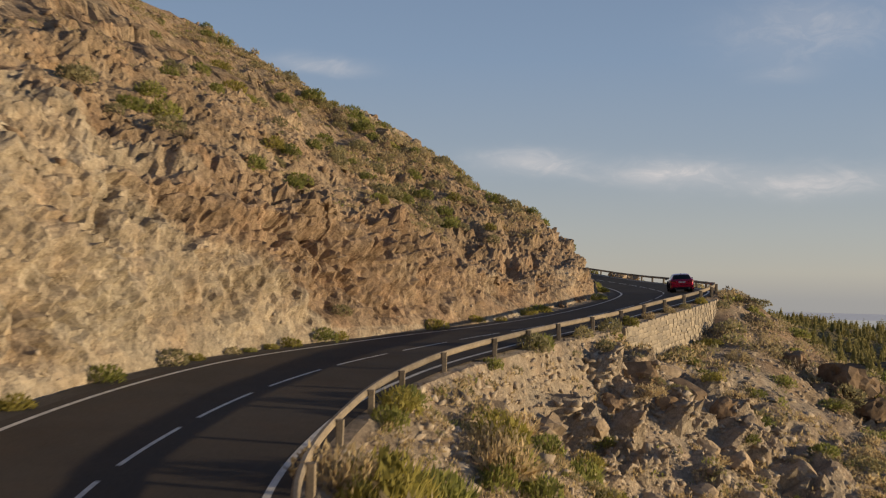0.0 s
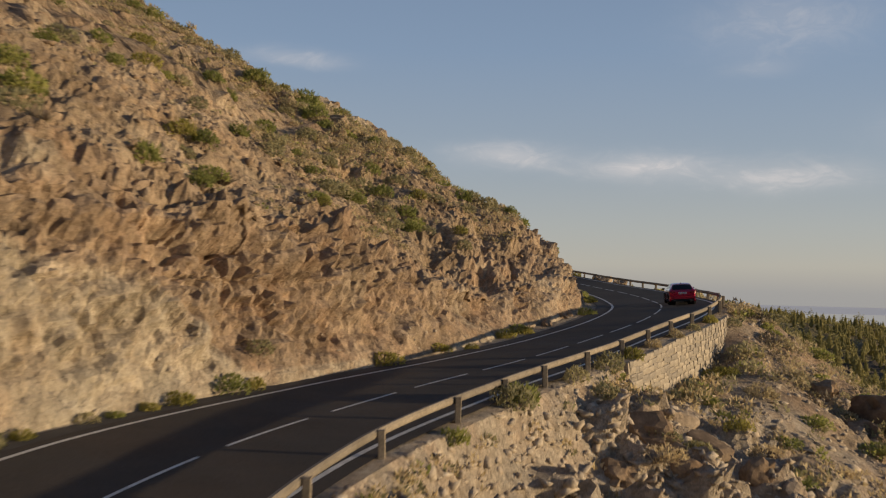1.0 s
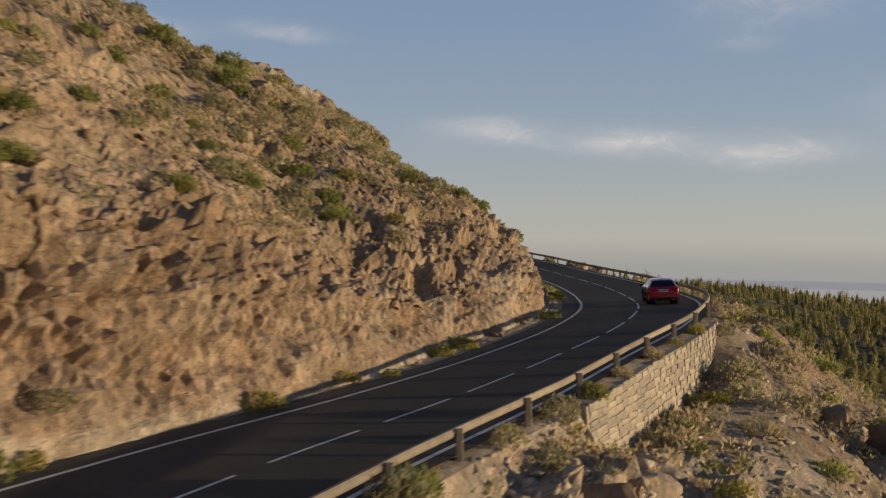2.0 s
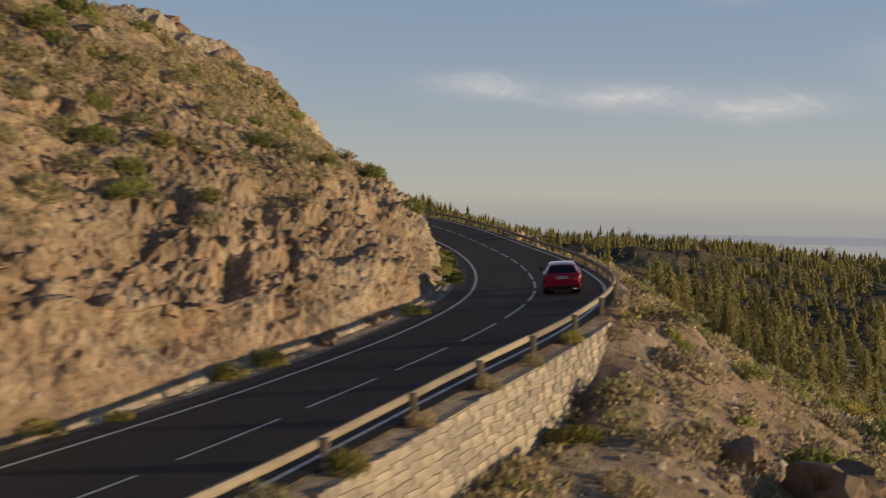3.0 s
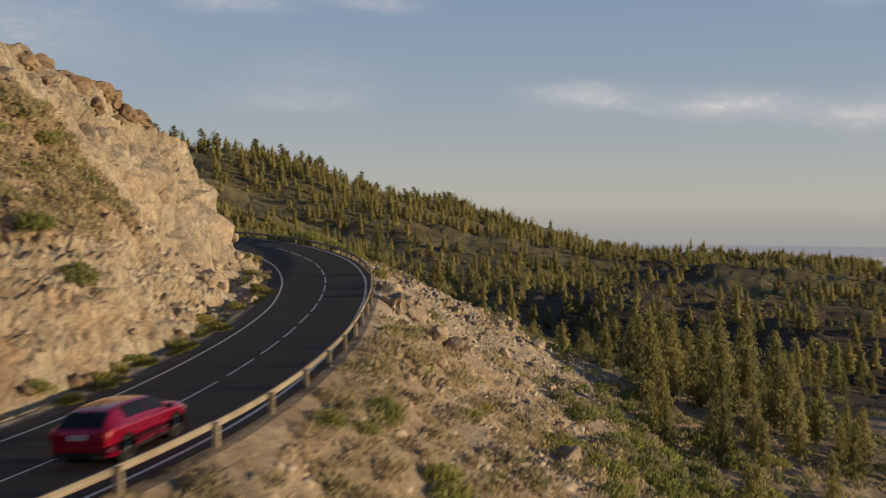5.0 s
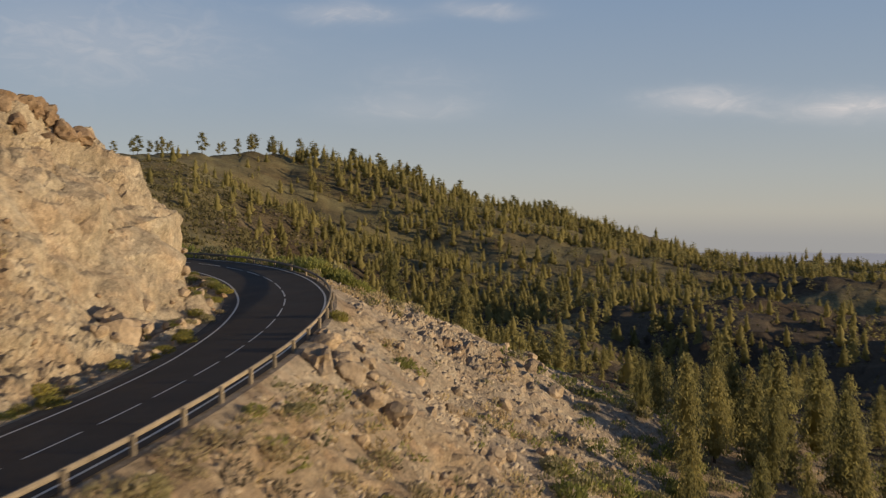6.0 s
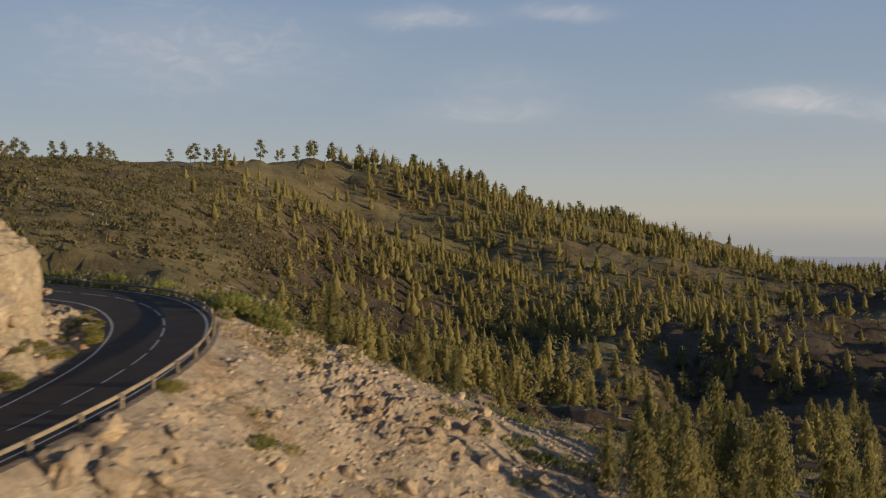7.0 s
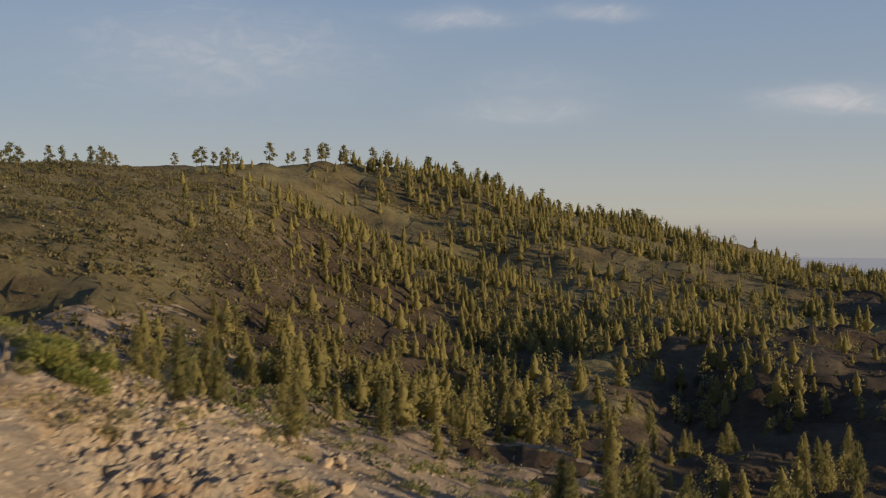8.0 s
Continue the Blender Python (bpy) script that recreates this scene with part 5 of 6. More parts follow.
def pine_shape(seed, detail, round_top=False):
    """Trunk and crown of a Canary pine of unit height 10."""
    rng = np.random.RandomState(seed)
    H = 10.0
    sides, rings = (6, 7) if detail > 1 else (3, 3)
    v, f = [], []
    bend = rng.normal(0, 0.2, 2)
    for k in range(rings):
        t = k / (rings - 1)
        r = 0.17 * (1 - t) ** 0.8 + 0.015
        for j in range(sides):
            a = 6.283 * j / sides
            v.append((bend[0] * t * t + r * math.cos(a), bend[1] * t * t + r * math.sin(a), t * H * 0.93 - 0.25 * (k == 0)))
    for k in range(rings - 1):
        for j in range(sides):
            a, b = k * sides + j, k * sides + (j + 1) % sides
            f += [(a, b, b + sides), (a, b + sides, a + sides)]
    tufts, core, shell = [], [], []
    sprays = {3: 13, 2: 7, 1: 4, 0: 2}[detail]
    slim = 0.62 if detail > 1 else 1.0
    size = {3: 0.52, 2: 0.7, 1: 0.85, 0: 0.95}[detail]
    if round_top:
        # a few uneven cushions of foliage high on a bare trunk
        for k in range(12):
            z = H * (0.22 + 0.74 * (k + rng.rand()) / 12)
            az, r = rng.rand() * 6.283, rng.uniform(0.1, 1.0) * (2.4 - 2.0 * abs(z / H - 0.52) / 0.45)
            mid = np.array((math.cos(az) * r, math.sin(az) * r, z))
            for q in range(8 if detail > 1 else 3):
                way = rng.normal(size=3)
                tufts.append(needle_tuft(rng, mid + way * 0.55 * np.array((1, 1, 0.75)), size * 1.1, sprays, way * 0.7 + np.array((0, 0, 0.5))))
    else:
        # whorls of rising boughs, longest a third of the way up, some missing
        whorls, boughs, along = {3: (12, 7, 2), 2: (10, 5, 2), 1: (9, 4, 1), 0: (6, 3, 1)}[detail]
        taper = 0.85 if detail > 1 else 0.9
        lop = rng.rand() * 6.283
        for w in range(whorls):
            t = (w + 0.35) / whorls
            reach = (2.6 * (1 - t) ** taper * min(1.0, 0.66 + 1.8 * t) + 0.10) * rng.uniform(0.82, 1.12)
            first = rng.rand() * 6.283
            count = boughs if t < 0.75 else max(2, boughs - 2)
            for k in range(count):
                if rng.rand() < 0.1:
                    continue
                az = first + 6.283 * k / count + rng.normal(0, 0.25)
                r = reach * rng.uniform(0.65, 1.12) * (1 + 0.14 * math.cos(az - lop))
                z = H * (0.09 + 0.86 * t)
                for q in range(along):
                    g = (0.72, 1.02)[q] if along > 1 else rng.uniform(0.6, 1.0)
                    c = np.array((bend[0] * t * t + math.cos(az) * r * g, bend[1] * t * t + math.sin(az) * r * g, z + 0.28 * r * g + rng.normal(0, 0.1)))
                    tufts.append(needle_tuft(rng, c, size * (0.75 + 0.35 * (1 - t)), sprays, np.array((math.cos(az), math.sin(az), 0.35)), slim))
        tufts.append(needle_tuft(rng, np.array((bend[0], bend[1], H * 0.97)), size * 0.7, sprays, np.array((0.5, 0, 0.6))))
        # the thick inner foliage, ragged like the boughs
        levels, around = {3: (11, 8), 2: (8, 7), 1: (8, 7), 0: (6, 6)}[detail]
        for w in range(levels):
            t = w / (levels - 1)
            reach = (2.6 * (1 - t) ** taper * min(1.0, 0.6 + 1.8 * t) + 0.04) * ((0.52 if w % 2 else 0.32) if detail > 1 else (0.84 if w % 2 else 0.54))
            for k in range(around):
                az = 6.283 * (k + 0.5 * (w % 2)) / around + rng.normal(0, 0.15)
                r = reach * rng.uniform(0.6, 1.15)
                core.append((bend[0] * t * t + math.cos(az) * r, bend[1] * t * t + math.sin(az) * r, H * (0.1 + 0.87 * t) + rng.normal(0, 0.2) * (w < levels - 1)))
        for w in range(levels - 1):
            for k in range(around):
                a0, a1 = w * around + k, w * around + (k + 1) % around
                shell += [(a0, a1, a1 + around), (a0, a1 + around, a0 + around)]
    c = np.vstack(tufts)
    tris = np.arange(len(c)).reshape(-1, 3)
    if core:
        c, tris = np.vstack([np.array(core), c]), np.vstack([np.array(shell), tris + len(core)])
    return np.array(v), np.array(f), c, tris


def pine_thing(shape, name, label, group):
    v, f, c, cf = shape
    top = tagged(new(name), label, "tree", group)
    for part_name, a, b, mat in (("trunk", v, f, BARK), ("crown", c, cf, PINE)):
        ob = new(part_name, fast_mesh(part_name, a, b, mat))
        ob.parent = top
    return top


def level_of(x, y):
    x, y = np.atleast_1d(x).astype(float), np.atleast_1d(y).astype(float)
    s, d = nearest(np.stack([x, y], 1))
    return land_height(s, d, x, y)


def polar(b, r):
    b = np.radians(b)
    return HUB[0] + r * np.sin(b), HUB[1] + r * np.cos(b)


def build_pines():
    rng = random.Random(51)
    near = [pine_thing(pine_shape(400 + k, 3), "pine_tree", "yellow-green young pine tree standing on the slope", "pines below the road") for k in range(4)]
    spots = []
    tries = 0
    while len(spots) < 70 and tries < 9000:
        tries += 1
        b, r = rng.uniform(-27, 34), math.sqrt(rng.uniform(52 ** 2, 190 ** 2))
        x, y = polar(b, r)
        s, d = nearest(np.array([[x, y]]))
        e = d[0] - right_edge(s[0])
        if d[0] < 0 or e < (21 if s[0] < 135 else 26) or (s[0] > 150 and e < 34):
            continue
        if b < -18 and e < 30:
            continue
        if any((x - a) ** 2 + (y - c) ** 2 < 7.0 for a, c in spots):
            continue
        spots.append((x, y))
    # the clump below the scree
    tall = len(spots)
    while len(spots) < tall + 20:
        x, y = rng.uniform(42.5, 61), rng.uniform(144, 178)
        if all((x - a) ** 2 + (y - c) ** 2 > 9.5 for a, c in spots[tall:]):
            spots.append((x, y))
    # the edge of the wood below the scree
    edge = len(spots)
    while len(spots) < edge + 34:
        s, e = rng.uniform(92, 138), rng.uniform(22, 48)
        p = at(s, right_edge(s) + e)[0]
        if all((p[0] - a) ** 2 + (p[1] - c) ** 2 > 7.0 for a, c in spots):
            spots.append((p[0], p[1]))
    while len(spots) < 156:
        x, y = rng.uniform(40, 90), rng.uniform(118, 212)
        s, d = nearest(np.array([[x, y]]))
        if d[0] - right_edge(s[0]) > 28 and all((x - a) ** 2 + (y - c) ** 2 > 9.0 for a, c in spots):
            spots.append((x, y))
    for k in range(22):
        s, e = rng.uniform(156, 200), rng.uniform(11, 30)
        p = at(s, right_edge(s) + e)[0]
        spots.append((p[0], p[1]))
    z = level_of([p[0] for p in spots], [p[1] for p in spots])
    used = set()
    for n, ((x, y), zz) in enumerate(zip(spots, z)):
        k = rng.randrange(4)
        size = rng.uniform(0.72, 1.02) if tall <= n < tall + 20 else rng.uniform(0.36, 0.66)
        m = Matrix.LocRotScale((x, y, zz - 0.5), Euler((0, 0, rng.uniform(0, 6.28))), None)
        if k not in used:
            used.add(k)
            near[k].matrix_world = m
            near[k].scale = (size, size, size * rng.uniform(0.95, 1.2))
        else:
            keep = near[k].scale.copy()
            near[k].scale = (size * 0.95, size * 0.95, size * rng.uniform(0.95, 1.2))
            copy_thing(near[k], m)
            near[k].scale = keep
    # on the skyline
    tops = [pine_thing(pine_shape(450 + k, 2, True), "pine_tree", "dark round-crowned pine tree on the far ridge", "pines on the ridge") for k in range(2)]
    for k in range(62):
        if k < 16:
            b = rng.choice((-39.5, -37.2, -34.6, -32.6, -30.5)) + rng.gauss(0, 0.55)
        else:
            b = rng.uniform(-30, -3)
        R = float(np.interp(b, [-60, -40, -25, -10, 5, 25, 60], [420, 450, 640, 750, 850, 950, 950])) - rng.uniform(2, 14)
        x, y = polar(b, R)
        m = Matrix.LocRotScale((x, y, float(level_of(x, y)[0]) - 0.6), Euler((0, 0, rng.uniform(0, 6.28))), None)
        size = rng.uniform(0.6, 1.15) * (1.05 if b < -27 else 1.3)
        if k < 2:
            tops[k].matrix_world = m
            tops[k].scale = (size, size, size)
        else:
            src = tops[k % 2]
            keep = src.scale.copy()
            src.scale = (size, size, size)
            copy_thing(src, m)
            src.scale = keep


build_pines()


def build_forest():
    rs = np.random.RandomState(61)
    shapes = [[pine_shape(500 + k, fine, k == 4) for k in range(5)] for fine in (0, 1)]
    n = 30000
    b = rs.uniform(-36, 36, n)
    r = np.sqrt(rs.uniform(120 ** 2, 930 ** 2, n))
    x, y = polar(b, r)
    R = np.interp(b, [-60, -40, -25, -10, 5, 25, 60], [420, 450, 640, 750, 850, 950, 950])
    p = np.stack([x, y, 0 * x], 1)
    dens = np.clip(0.62 + 1.0 * fbm(p / 60, 3, 77), 0.08, 1.2)
    dens *= np.interp(b, [-36, -31, -27, -22, 40], [0.0, 0.0, 0.35, 0.9, 1.0])
    dens *= np.where((b < -24) & (r > 260), 0.45 + 0.9 * np.clip((r - 440) / 100, 0, 1), 1)
    dens *= 1 - 0.35 * np.exp(-((b + 12) / 7) ** 2 - ((r - 520) / 100) ** 2)
    dens *= 1 - 0.75 * np.exp(-((b + 6) / 3.5) ** 2 - ((r - 215) / 40) ** 2)
    dens *= np.where(r > R + 25, 0, 1) * np.interp(r, [120, 330, 600, 930], [2.2, 1.6, 1.05, 0.95])
    dens *= 1 - 0.5 * np.clip((b - 0) / 10, 0, 1) * np.clip((480 - r) / 120, 0, 1)
    keep = rs.rand(n) < dens * 0.42
    b, r, x, y = b[keep], r[keep], x[keep], y[keep]
    z = level_of(x, y)
    tv, tf, cv, cf, tb, cb = [], [], [], [], 0, 0
    for i in range(len(x)):
        v, f, c, f2 = shapes[int(r[i] < 230)][rs.choice(5, p=[0.21, 0.21, 0.21, 0.21, 0.16])]
        a = rs.rand() * 6.283
        m = np.array(((math.cos(a), -math.sin(a), 0), (math.sin(a), math.cos(a), 0), (0, 0, 1)))
        size = (0.34 + 0.62 * rs.rand() ** 1.1) * np.interp(r[i], [140, 400, 650, 900], [0.8, 0.95, 1.3, 1.4])
        wide = size * rs.uniform(1.05, 1.6)
        k = np.array((wide, wide, size))
        o = np.array((x[i], y[i], z[i] - 0.7))
        tv.append((v * k) @ m.T + o)
        tf.append(f + tb)
        cv.append((c * k) @ m.T + o)
        cf.append(f2 + cb)
        tb += len(v)
        cb += len(c)
    forest = new("pine_forest", fast_mesh("pine_forest", np.vstack(cv), np.vstack(cf), PINE))
    tagged(forest, "olive-green pine forest covering the far mountainside", "forest", kind="stuff")
    trunks = new("trunks", fast_mesh("trunks", np.vstack(tv), np.vstack(tf), BARK))
    trunks.parent = forest
    # low bushes and stones on the open mountainside
    n = 44000
    b, r = rs.uniform(-46, 30, n), np.sqrt(rs.uniform(105 ** 2, 520 ** 2, n))
    x, y = polar(b, r)
    thick = np.clip(0.55 + 0.9 * fbm(np.stack([x, y, 0 * x], 1) / 28, 3, 79), 0.1, 1)
    keep = rs.rand(n) < np.where(b < -20, 1.0, 0.22) * thick
    x, y = x[keep], y[keep]
    z = level_of(x, y)
    shapes = [clumps(600 + k, 2, 4, 0.65) for k in range(4)]
    half = int(len(x) * 0.62)
    places = np.stack([x, y, z], 1)
    tagged(scatter("scrub", shapes, places[:half], 0.35 + 0.75 * rs.rand(half), HEATH, 62, 0.2, 0.1), "dark low bushes dotted over the far mountainside", "scrub", kind="stuff")
    n = 10500
    x, y = polar(rs.uniform(-48, -19, n), np.sqrt(rs.uniform(112 ** 2, 460 ** 2, n)))
    thick = np.clip(0.6 + 1.1 * fbm(np.stack([x, y, 0 * x], 1) / 14, 3, 83), 0.05, 1)
    keep = rs.rand(n) < thick
    x, y = x[keep], y[keep]
    tufts = np.stack([x, y, level_of(x, y)], 1)
    tagged(scatter("scrub", [dome(610 + k, 8, 0.8) for k in range(4)], tufts, 0.3 + 0.6 * rs.rand(len(x)) ** 1.5, HEATH, 64, 0.2, 0.05), "dark heath thick over the open hillside", "scrub", kind="stuff")
    tagged(scatter("rubble", STONES, places[half:], 0.16 + 0.5 * rs.rand(len(places) - half) ** 2, STONE, 63), "boulders dotted over the far mountainside", "rubble", kind="stuff")


build_forest()


# ---------------------------------------------------------------- car
CAR_RED = plain("red_paint", (0.47, 0.004, 0.045), 0.24, 0.7, 1.0)
CAR_GLASS = plain("tinted_glass", (0.010, 0.011, 0.014), 0.05, 0.0, 0.0)
CAR_GLASS.node_tree.nodes["Principled BSDF"].inputs["Specular IOR Level"].default_value = 0.22
CAR_BLACK = plain("black_trim", (0.014, 0.014, 0.015), 0.7)
TYRE = plain("tyre_rubber", (0.02, 0.02, 0.021), 0.85)
ALLOY = plain("dark_alloy", (0.42, 0.42, 0.43), 0.35, 0.9)
LAMP_RED = plain("tail_lamp", (0.22, 0.004, 0.010), 0.4, 0.0, 0.0)
LAMP_CLEAR = plain("head_lamp", (0.55, 0.57, 0.6), 0.1, 0.2, 0.7)
PLATE = plain("number_plate", (0.72, 0.72, 0.70), 0.5)
CHROME = plain("exhaust_metal", (0.5, 0.5, 0.5), 0.25, 1.0)

# along the car, rear to front: station, half width, sill, shoulder, top, half width of the top
CAR_X = [-2.18, -2.12, -2.02, -1.86, -1.66, -1.3, -0.7, 0.0, 0.4, 0.8, 1.2, 1.6, 1.95, 2.14, 2.2]
CAR_W = [0.80, 0.865, 0.895, 0.915, 0.925, 0.925, 0.905, 0.905, 0.905, 0.91, 0.92, 0.92, 0.87, 0.76, 0.66]
CAR_LOW = [0.30, 0.25, 0.22, 0.20, 0.19, 0.18, 0.17, 0.17, 0.17, 0.17, 0.18, 0.19, 0.21, 0.25, 0.32]
CAR_SHOULDER = [0.82, 0.92, 0.97, 0.985, 0.985, 0.975, 0.955, 0.935, 0.925, 0.92, 0.91, 0.88, 0.80, 0.70, 0.60]
CAR_TOP = [0.86, 0.96, 1.045, 1.175, 1.315, 1.405, 1.44, 1.425, 1.38, 1.21, 1.03, 0.975, 0.87, 0.73, 0.62]
CAR_ROOF = [0.64, 0.64, 0.62, 0.585, 0.56, 0.555, 0.56, 0.56, 0.565, 0.61, 0.70, 0.70, 0.62, 0.52, 0.45]


def car_knot(values, x):
    """Smooth value along the car."""
    xs = np.array(CAR_X)
    i = int(np.clip(np.searchsorted(xs, x) - 1, 0, len(xs) - 2))
    t = (x - xs[i]) / (xs[i + 1] - xs[i])
    m = [(values[min(k + 1, len(xs) - 1)] - values[max(k - 1, 0)]) / (xs[min(k + 1, len(xs) - 1)] - xs[max(k - 1, 0)]) * (xs[i + 1] - xs[i]) for k in (i, i + 1)]
    a, b = values[i], values[i + 1]
    return (2 * t ** 3 - 3 * t * t + 1) * a + (t ** 3 - 2 * t * t + t) * m[0] + (3 * t * t - 2 * t ** 3) * b + (t ** 3 - t * t) * m[1]


def car_section(x):
    w, low, sh, top, roof = (car_knot(v, x) for v in (CAR_W, CAR_LOW, CAR_SHOULDER, CAR_TOP, CAR_ROOF))
    w, sh, top = w * 0.975, sh * 1.0, top * 1.0
    rise = max(top - sh, 0.02)
    pts = [(0, low), (w * 0.82, low), (w * 0.95, low + 0.03), (w * 0.985, low + 0.12), (w * 0.965, (low + sh) * 0.5 - 0.05), (w * 0.985, sh - 0.2), (w * 0.998, sh - 0.1), (w * 0.965, sh - 0.01),
           (w * 0.93, sh + rise * 0.06), (w * 0.93 + (roof + 0.05 - w * 0.93) * 0.55, sh + rise * 0.5), (roof + 0.05, sh + rise * 0.85), (roof - 0.04, sh + rise * 0.955), (roof * 0.55, sh + rise * 0.99), (0, sh + rise)]
    return np.array(pts)


def car_skin(x, v, out=0.0):
    """A place on the car's skin: v runs from under the middle round the flank to the roof's middle, 0 to 13."""
    p = car_section(x)
    i = int(min(v, 12.999))
    q = p[i] + (p[i + 1] - p[i]) * (v - i)
    t = p[i + 1] - p[i]
    n = np.array((t[1], -t[0])) / (np.linalg.norm(t) + 1e-9)
    q = q + n * out
    return np.array((x, q[0], q[1]))


def patch(name, xs, vs, mat, parent, out=0.006, side=1, label=""):
    """A panel that lies on the skin between stations and heights."""
    grid = np.array([[car_skin(x, v, out) for v in vs] for x in xs])
    grid[:, :, 1] *= side
    ob = mesh_object(name, grid.reshape(-1, 3), grid_faces(len(xs), len(vs)), mat, parent, smooth=True)
    if label:
        tagged(ob, label)
    return ob


def box_part(name, centre, size, mat, parent, bevel=0.01, label=""):
    bm = bmesh.new()
    bmesh.ops.create_cube(bm, size=1.0)
    bmesh.ops.scale(bm, vec=size, verts=bm.verts)
    bmesh.ops.bevel(bm, geom=bm.edges[:], offset=bevel, segments=2, affect="EDGES")
    bmesh.ops.translate(bm, vec=centre, verts=bm.verts)
    me = bpy.data.meshes.new(name)
    bm.to_mesh(me)
    bm.free()
    me.materials.append(mat)
    ob = new(name, me)
    ob.parent = parent
    return tagged(ob, label) if label else ob


def disc_part(name, centre, radius, depth, mat, parent, seg=28, inner=0.0, bulge=0.02):
    """A turned part with its axis across the car."""
    prof = [(inner, -depth / 2), (radius - bulge, -depth / 2), (radius, -depth / 2 + bulge), (radius, depth / 2 - bulge), (radius - bulge, depth / 2), (inner, depth / 2)]
    v, f = [], []
    for k in range(seg):
        a = 6.283185 * k / seg
        for r, y in prof:
            v.append((centre[0] + r * math.cos(a), centre[1] + y, centre[2] + r * math.sin(a)))
    n = len(prof)
    for k in range(seg):
        for j in range(n if inner > 0 else n - 1):
            f.append((k * n + j, ((k + 1) % seg) * n + j, ((k + 1) % seg) * n + (j + 1) % n, k * n + (j + 1) % n))
    return mesh_object(name, v, f, mat, parent)


def build_car():
    car = tagged(new("car"), "glossy red five-door hatchback car on the mountain road", "car")
    xs = np.concatenate([np.linspace(-2.18, -1.6, 16), np.linspace(-1.55, 1.9, 60), np.linspace(1.95, 2.2, 8)])
    vs = np.concatenate([np.linspace(0, 13, 53)])
    half = np.array([[car_skin(x, v) for v in vs] for x in xs])
    # wheel arches: skin near a wheel is left open
    wheels = ((-1.32, 0.325), (1.31, 0.325))
    n = len(vs)
    v = np.vstack([half.reshape(-1, 3), (half * np.array((1, -1, 1))).reshape(-1, 3)])
    f = []
    total = len(xs) * n
    for i in range(len(xs) - 1):
        for j in range(n - 1):
            c = (half[i, j] + half[i + 1, j + 1]) / 2
            if c[1] > 0.45 and any((c[0] - wx) ** 2 + (c[2] - wz) ** 2 < 0.375 ** 2 for wx, wz in wheels):
                continue
            q = (i * n + j, i * n + j + 1, (i + 1) * n + j + 1, (i + 1) * n + j)
            f.append(q)
            f.append(tuple(total + k for k in q[::-1]))
    tail = [tuple(half[0, k]) for k in range(n)] + [tuple(half[0, k] * np.array((1, -1, 1))) for k in range(n - 2, 0, -1)]
    mesh_object("tailgate", tail, [tuple(range(len(tail)))], CAR_RED, car)
    a = (len(xs) - 1) * n
    f.append(tuple(a + k for k in range(n))[::-1] + tuple(total + a + k for k in range(n)))
    mesh_object("body", v, f, CAR_RED, car, smooth=True)
    for side in (1, -1):
        for wx, wz in wheels:
            arch = [(wx + 0.385 * math.cos(t), side * 0.90, wz + 0.385 * math.sin(t)) for t in np.linspace(-0.35, math.pi + 0.35, 16)]
            sweep("wheel_arch", arch, 0.05, 0.03, CAR_BLACK, car)
            disc_part("wheel_well", (wx, side * 0.62, wz), 0.39, 0.4, CAR_BLACK, car)
            wheel = disc_part("wheel", (wx, side * 0.80, wz), 0.325, 0.22, TYRE, car, inner=0.2, bulge=0.03)
            disc_part("rim", (wx, side * 0.86, wz), 0.06, 0.06, ALLOY, wheel, 14, bulge=0.01)
            for k in range(5):
                t = 6.283 * k / 5
                sweep("spoke", [(wx + q * math.cos(t), side * 0.87, wz + q * math.sin(t)) for q in (0.04, 0.12, 0.21)], 0.06, 0.03, ALLOY, wheel)
        patch("side_window", np.linspace(0.0, 0.86, 10), np.linspace(8.3, 10.1, 6), CAR_GLASS, car, 0.008, side, "dark tinted front side window")
        patch("side_window", np.linspace(-1.16, -0.04, 12), np.linspace(8.35, 10.1, 6), CAR_GLASS, car, 0.008, side, "dark tinted rear side window")
        patch("sill", np.linspace(-0.9, 0.9, 12), np.linspace(2.2, 3.1, 4), CAR_BLACK, car, 0.012, side)
        for x in (-0.05, 0.9, -0.95):
            patch("door_gap", np.linspace(x - 0.006, x + 0.006, 2), np.linspace(3.5, 7.4, 10), CAR_BLACK, car, 0.003, side)
        for x in (0.18, -0.75):
            p = car_skin(x, 6.7, 0.02)
            box_part("door_handle", (p[0], p[1] * side, p[2]), (0.2, 0.03, 0.03), CAR_RED, car, 0.008)
        mirror = box_part("mirror", (0.78, side * 1.0, 1.0), (0.13, 0.2, 0.13), CAR_BLACK, car, 0.035, "black door mirror")
        # tail lamps wrap round the corner
        patch("tail_lamp", np.linspace(-2.17, -1.93, 8), np.linspace(5.4, 7.3, 6), LAMP_RED, car, 0.012, side, "dark red tail lamp")
        box_part("tail_lamp", (-2.2, side * 0.62, 0.865), (0.05, 0.30, 0.10), LAMP_RED, car, 0.015, "dark red tail lamp")
        patch("head_lamp", np.linspace(1.86, 2.12, 6), np.linspace(5.6, 7.2, 5), LAMP_CLEAR, car, 0.01, side)
        box_part("bumper_vent", (-2.13, side * 0.70, 0.42), (0.06, 0.16, 0.2), CAR_BLACK, car, 0.02)
        pipe = disc_part("exhaust_pipe", (0, 0, 0), 0.06, 0.12, CHROME, car, 16, inner=0.045, bulge=0.006)
        pipe.matrix_local = Matrix.Translation((-2.17, side * 0.5, 0.27)) @ pose(0, 0, 0, 0, 0, 90)
    glass = []
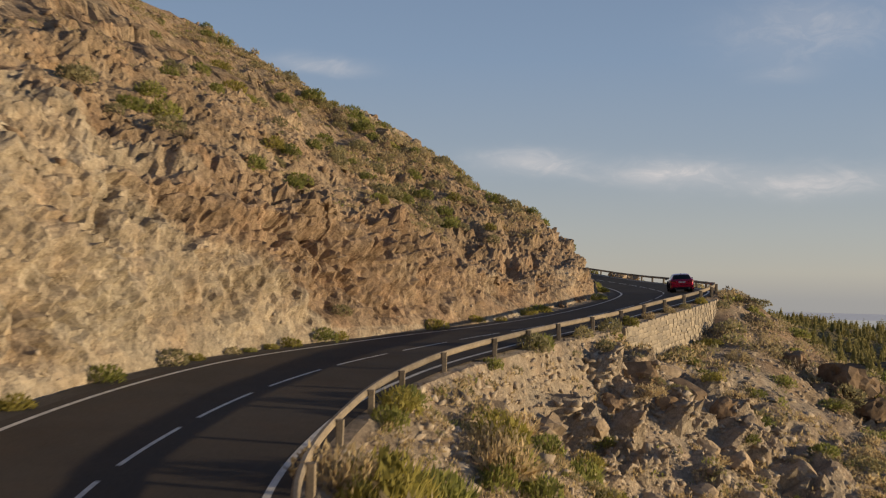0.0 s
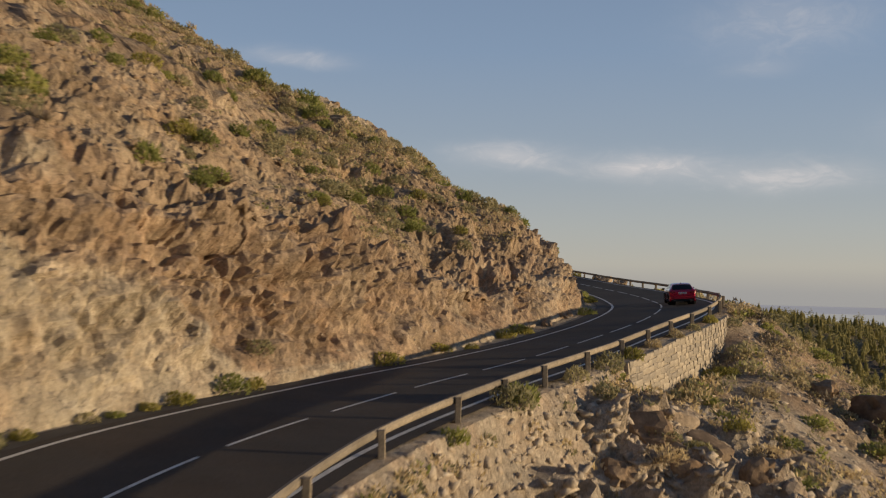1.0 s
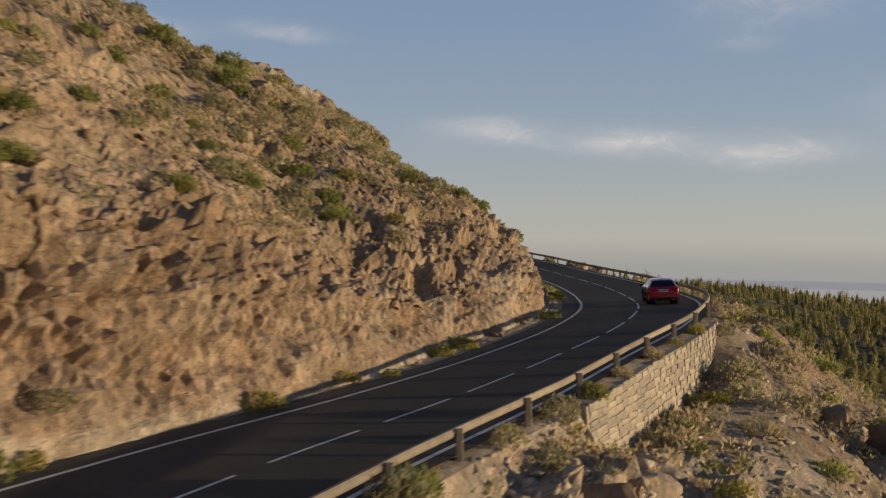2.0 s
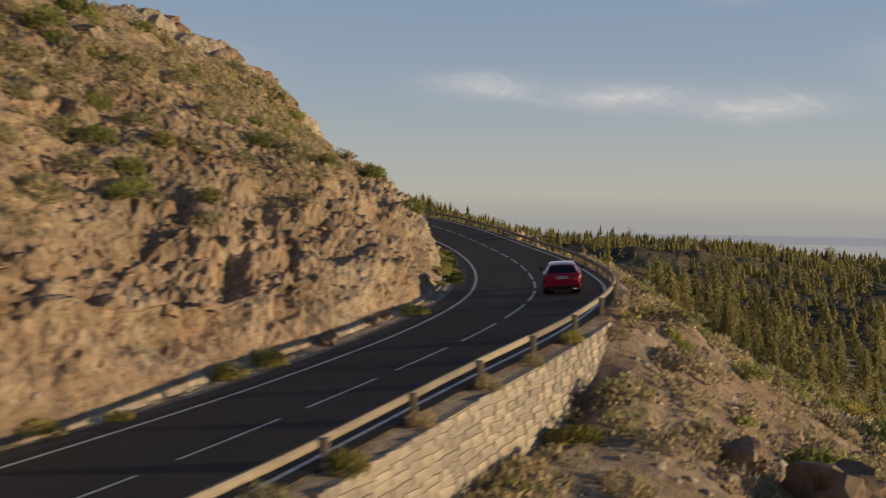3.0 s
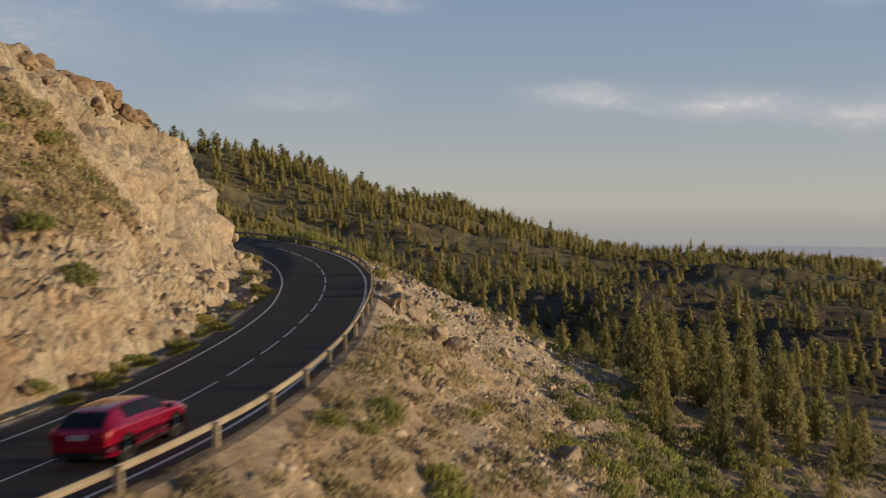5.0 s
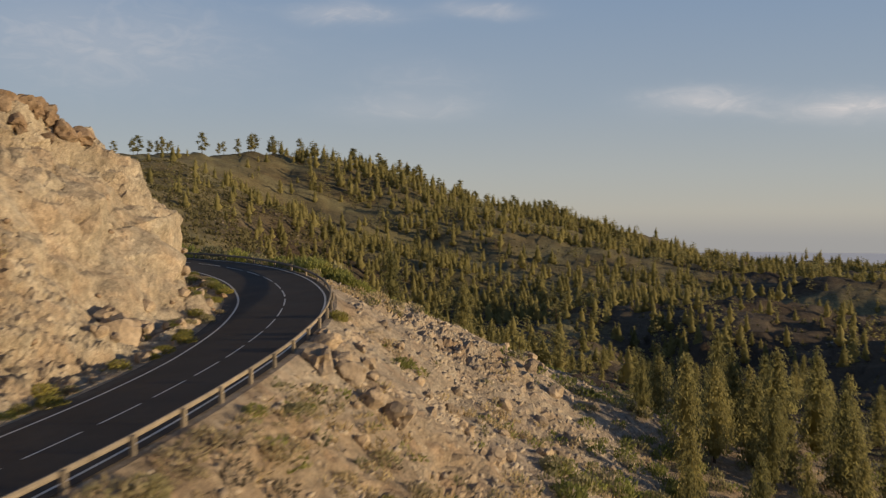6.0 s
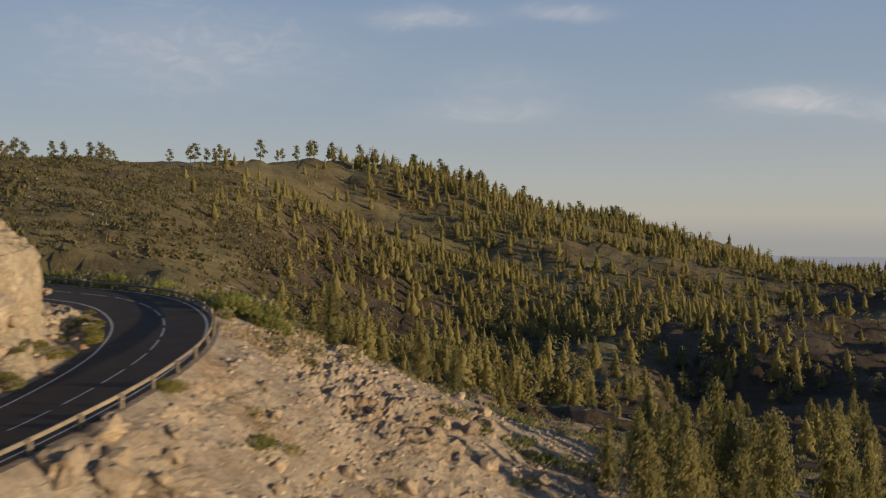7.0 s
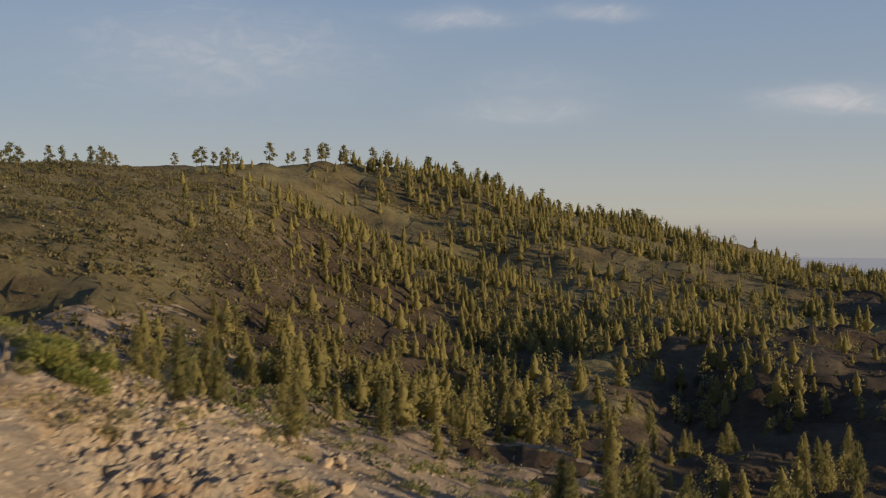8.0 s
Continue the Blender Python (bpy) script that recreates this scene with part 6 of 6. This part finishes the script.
    for s2 in (-1, 1):
        rows = np.array([[car_skin(x, v, 0.008) for v in (np.linspace(10.0, 13, 9) if s2 > 0 else np.linspace(13, 10.0, 9))] for x in np.linspace(-2.07, -1.60, 12)])
        rows[:, :, 1] *= s2
        glass.append(rows)
    g = np.concatenate([glass[1], glass[0][:, 1:]], 1)
    tagged(mesh_object("rear_window", g.reshape(-1, 3), grid_faces(g.shape[0], g.shape[1]), CAR_GLASS, car, smooth=True), "black tinted rear window")
    glass = []
    for s2 in (-1, 1):
        rows = np.array([[car_skin(x, v, 0.008) for v in (np.linspace(10.6, 13, 7) if s2 > 0 else np.linspace(13, 10.6, 7))] for x in np.linspace(0.46, 1.14, 10)])
        rows[:, :, 1] *= s2
        glass.append(rows)
    g = np.concatenate([glass[1], glass[0][:, 1:]], 1)
    mesh_object("windscreen", g.reshape(-1, 3), grid_faces(g.shape[0], g.shape[1]), CAR_GLASS, car, smooth=True)
    spoiler = box_part("spoiler", (-1.60, 0, 1.375), (0.26, 1.10, 0.035), CAR_RED, car, 0.015)
    spoiler.rotation_euler = (0, radians(-12), 0)
    box_part("brake_lamp", (-1.722, 0, 1.345), (0.02, 0.3, 0.02), LAMP_RED, car, 0.004)
    box_part("tailgate_gap", (-2.178, 0, 0.60), (0.012, 1.35, 0.018), CAR_BLACK, car, 0.003)
    box_part("bumper", (-2.15, 0, 0.50), (0.11, 1.62, 0.15), CAR_RED, car, 0.04)
    box_part("diffuser", (-2.13, 0, 0.33), (0.14, 1.5, 0.20), CAR_BLACK, car, 0.03, "black rear diffuser")
    plate = box_part("number_plate", (-2.19, 0, 0.79), (0.015, 0.52, 0.115), PLATE, car, 0.004, "white number plate with plain bars")
    for k in range(7):
        box_part("bar", (-2.199, -0.19 + 0.062 * k + (0.02 if k > 3 else 0), 0.79), (0.004, 0.034, 0.07), CAR_BLACK, plate, 0.001)
    box_part("aerial", (-1.15, 0, 1.44), (0.14, 0.03, 0.06), CAR_BLACK, car, 0.012)
    s, d = 78.0, 1.36
    p, q = at(s, d, 0.036)[0], at(s + 0.5, d, 0.036)[0]
    t = Vector(q - p).normalized()
    right = Vector((RIGHT[np.argmin(abs(STATION - s))][0], RIGHT[np.argmin(abs(STATION - s))][1], float(bank(s)))).normalized()
    left = -(right - t * right.dot(t)).normalized()
    up = t.cross(left)
    m = Matrix((t, left, up)).transposed().to_4x4()
    car.matrix_world = Matrix.Translation(p) @ m


build_car()


# ---------------------------------------------------------------- masonry wall, stone by stone
def build_retaining_wall():
    s = np.linspace(49, 69.4, 30)
    d = right_edge(s)
    front_top, front_foot, back_top, back_foot = at(s, d + 1.12, -0.13), at(s, d + 1.42, -3.6), at(s, d + 0.75, -0.13), at(s, d + 0.75, -3.6)
    v = np.stack([front_foot, front_top, back_top, back_foot], 1).reshape(-1, 3)
    f = grid_faces(len(s), 4) + [(0, 1, 2, 3), tuple(range(len(v) - 4, len(v)))[::-1]]
    wall = mesh_object("retaining_wall", v, f, MORTAR)
    tagged(wall, "pale rubble masonry retaining wall under the road edge", "retaining wall", kind="structure")
    rng = random.Random(71)
    shapes = []
    for k in range(9):
        bm = bmesh.new()
        loop = []
        corners = [(-0.5, -0.5), (0.5, -0.5), (0.5, 0.5), (-0.5, 0.5)]
        ring = []
        for a, b in corners:
            ring.append((a * rng.uniform(0.84, 1.04), b * rng.uniform(0.8, 1.06)))
        extra = rng.randrange(4)
        a, b = ring[extra], ring[(extra + 1) % 4]
        ring.insert(extra + 1, ((a[0] + b[0]) / 2 * 1.12, (a[1] + b[1]) / 2 * 1.12))
        n = len(ring)
        back = [bm.verts.new((x, -0.3, z)) for x, z in ring]
        mid = [bm.verts.new((x, 0.35, z)) for x, z in ring]
        front = [bm.verts.new((x * 0.93, 0.5 + rng.uniform(-0.14, 0.14), z * 0.9)) for x, z in ring]
        for i in range(n):
            j = (i + 1) % n
            bm.faces.new((back[i], back[j], mid[j], mid[i]))
            bm.faces.new((mid[i], mid[j], front[j], front[i]))
        bm.faces.new(front)
        bmesh.ops.recalc_face_normals(bm, faces=bm.faces)
        me = bpy.data.meshes.new("stone")
        bm.to_mesh(me)
        bm.free()
        me.materials.append(MASONRY)
        shapes.append(me)
    z, row = -0.02, 0
    while z > -2.75:
        high = rng.uniform(0.2, 0.36)
        q = 49.0 + rng.uniform(0, 0.3)
        while q < 69.2:
            long = rng.uniform(0.4, 1.15)
            mid = z - high / 2 + rng.uniform(-0.05, 0.05) - 0.11
            off = 1.12 + 0.3 * (-0.13 - mid) / 3.47
            p = at(q + long / 2, right_edge(q + long / 2) + off, mid)[0]
            k = int(np.argmin(abs(STATION - q - long / 2)))
            r = RIGHT[k]
            st = new("stone", rng.choice(shapes))
            st.parent = wall
            st.matrix_world = Matrix.LocRotScale(p, Euler((rng.uniform(-0.05, 0.05), rng.uniform(-0.08, 0.08), math.atan2(r[1], r[0]) - math.pi / 2)), (long * 0.98, 0.075, high * rng.uniform(0.9, 1.05)))
            q += long
        z -= high
        row += 1


build_retaining_wall()
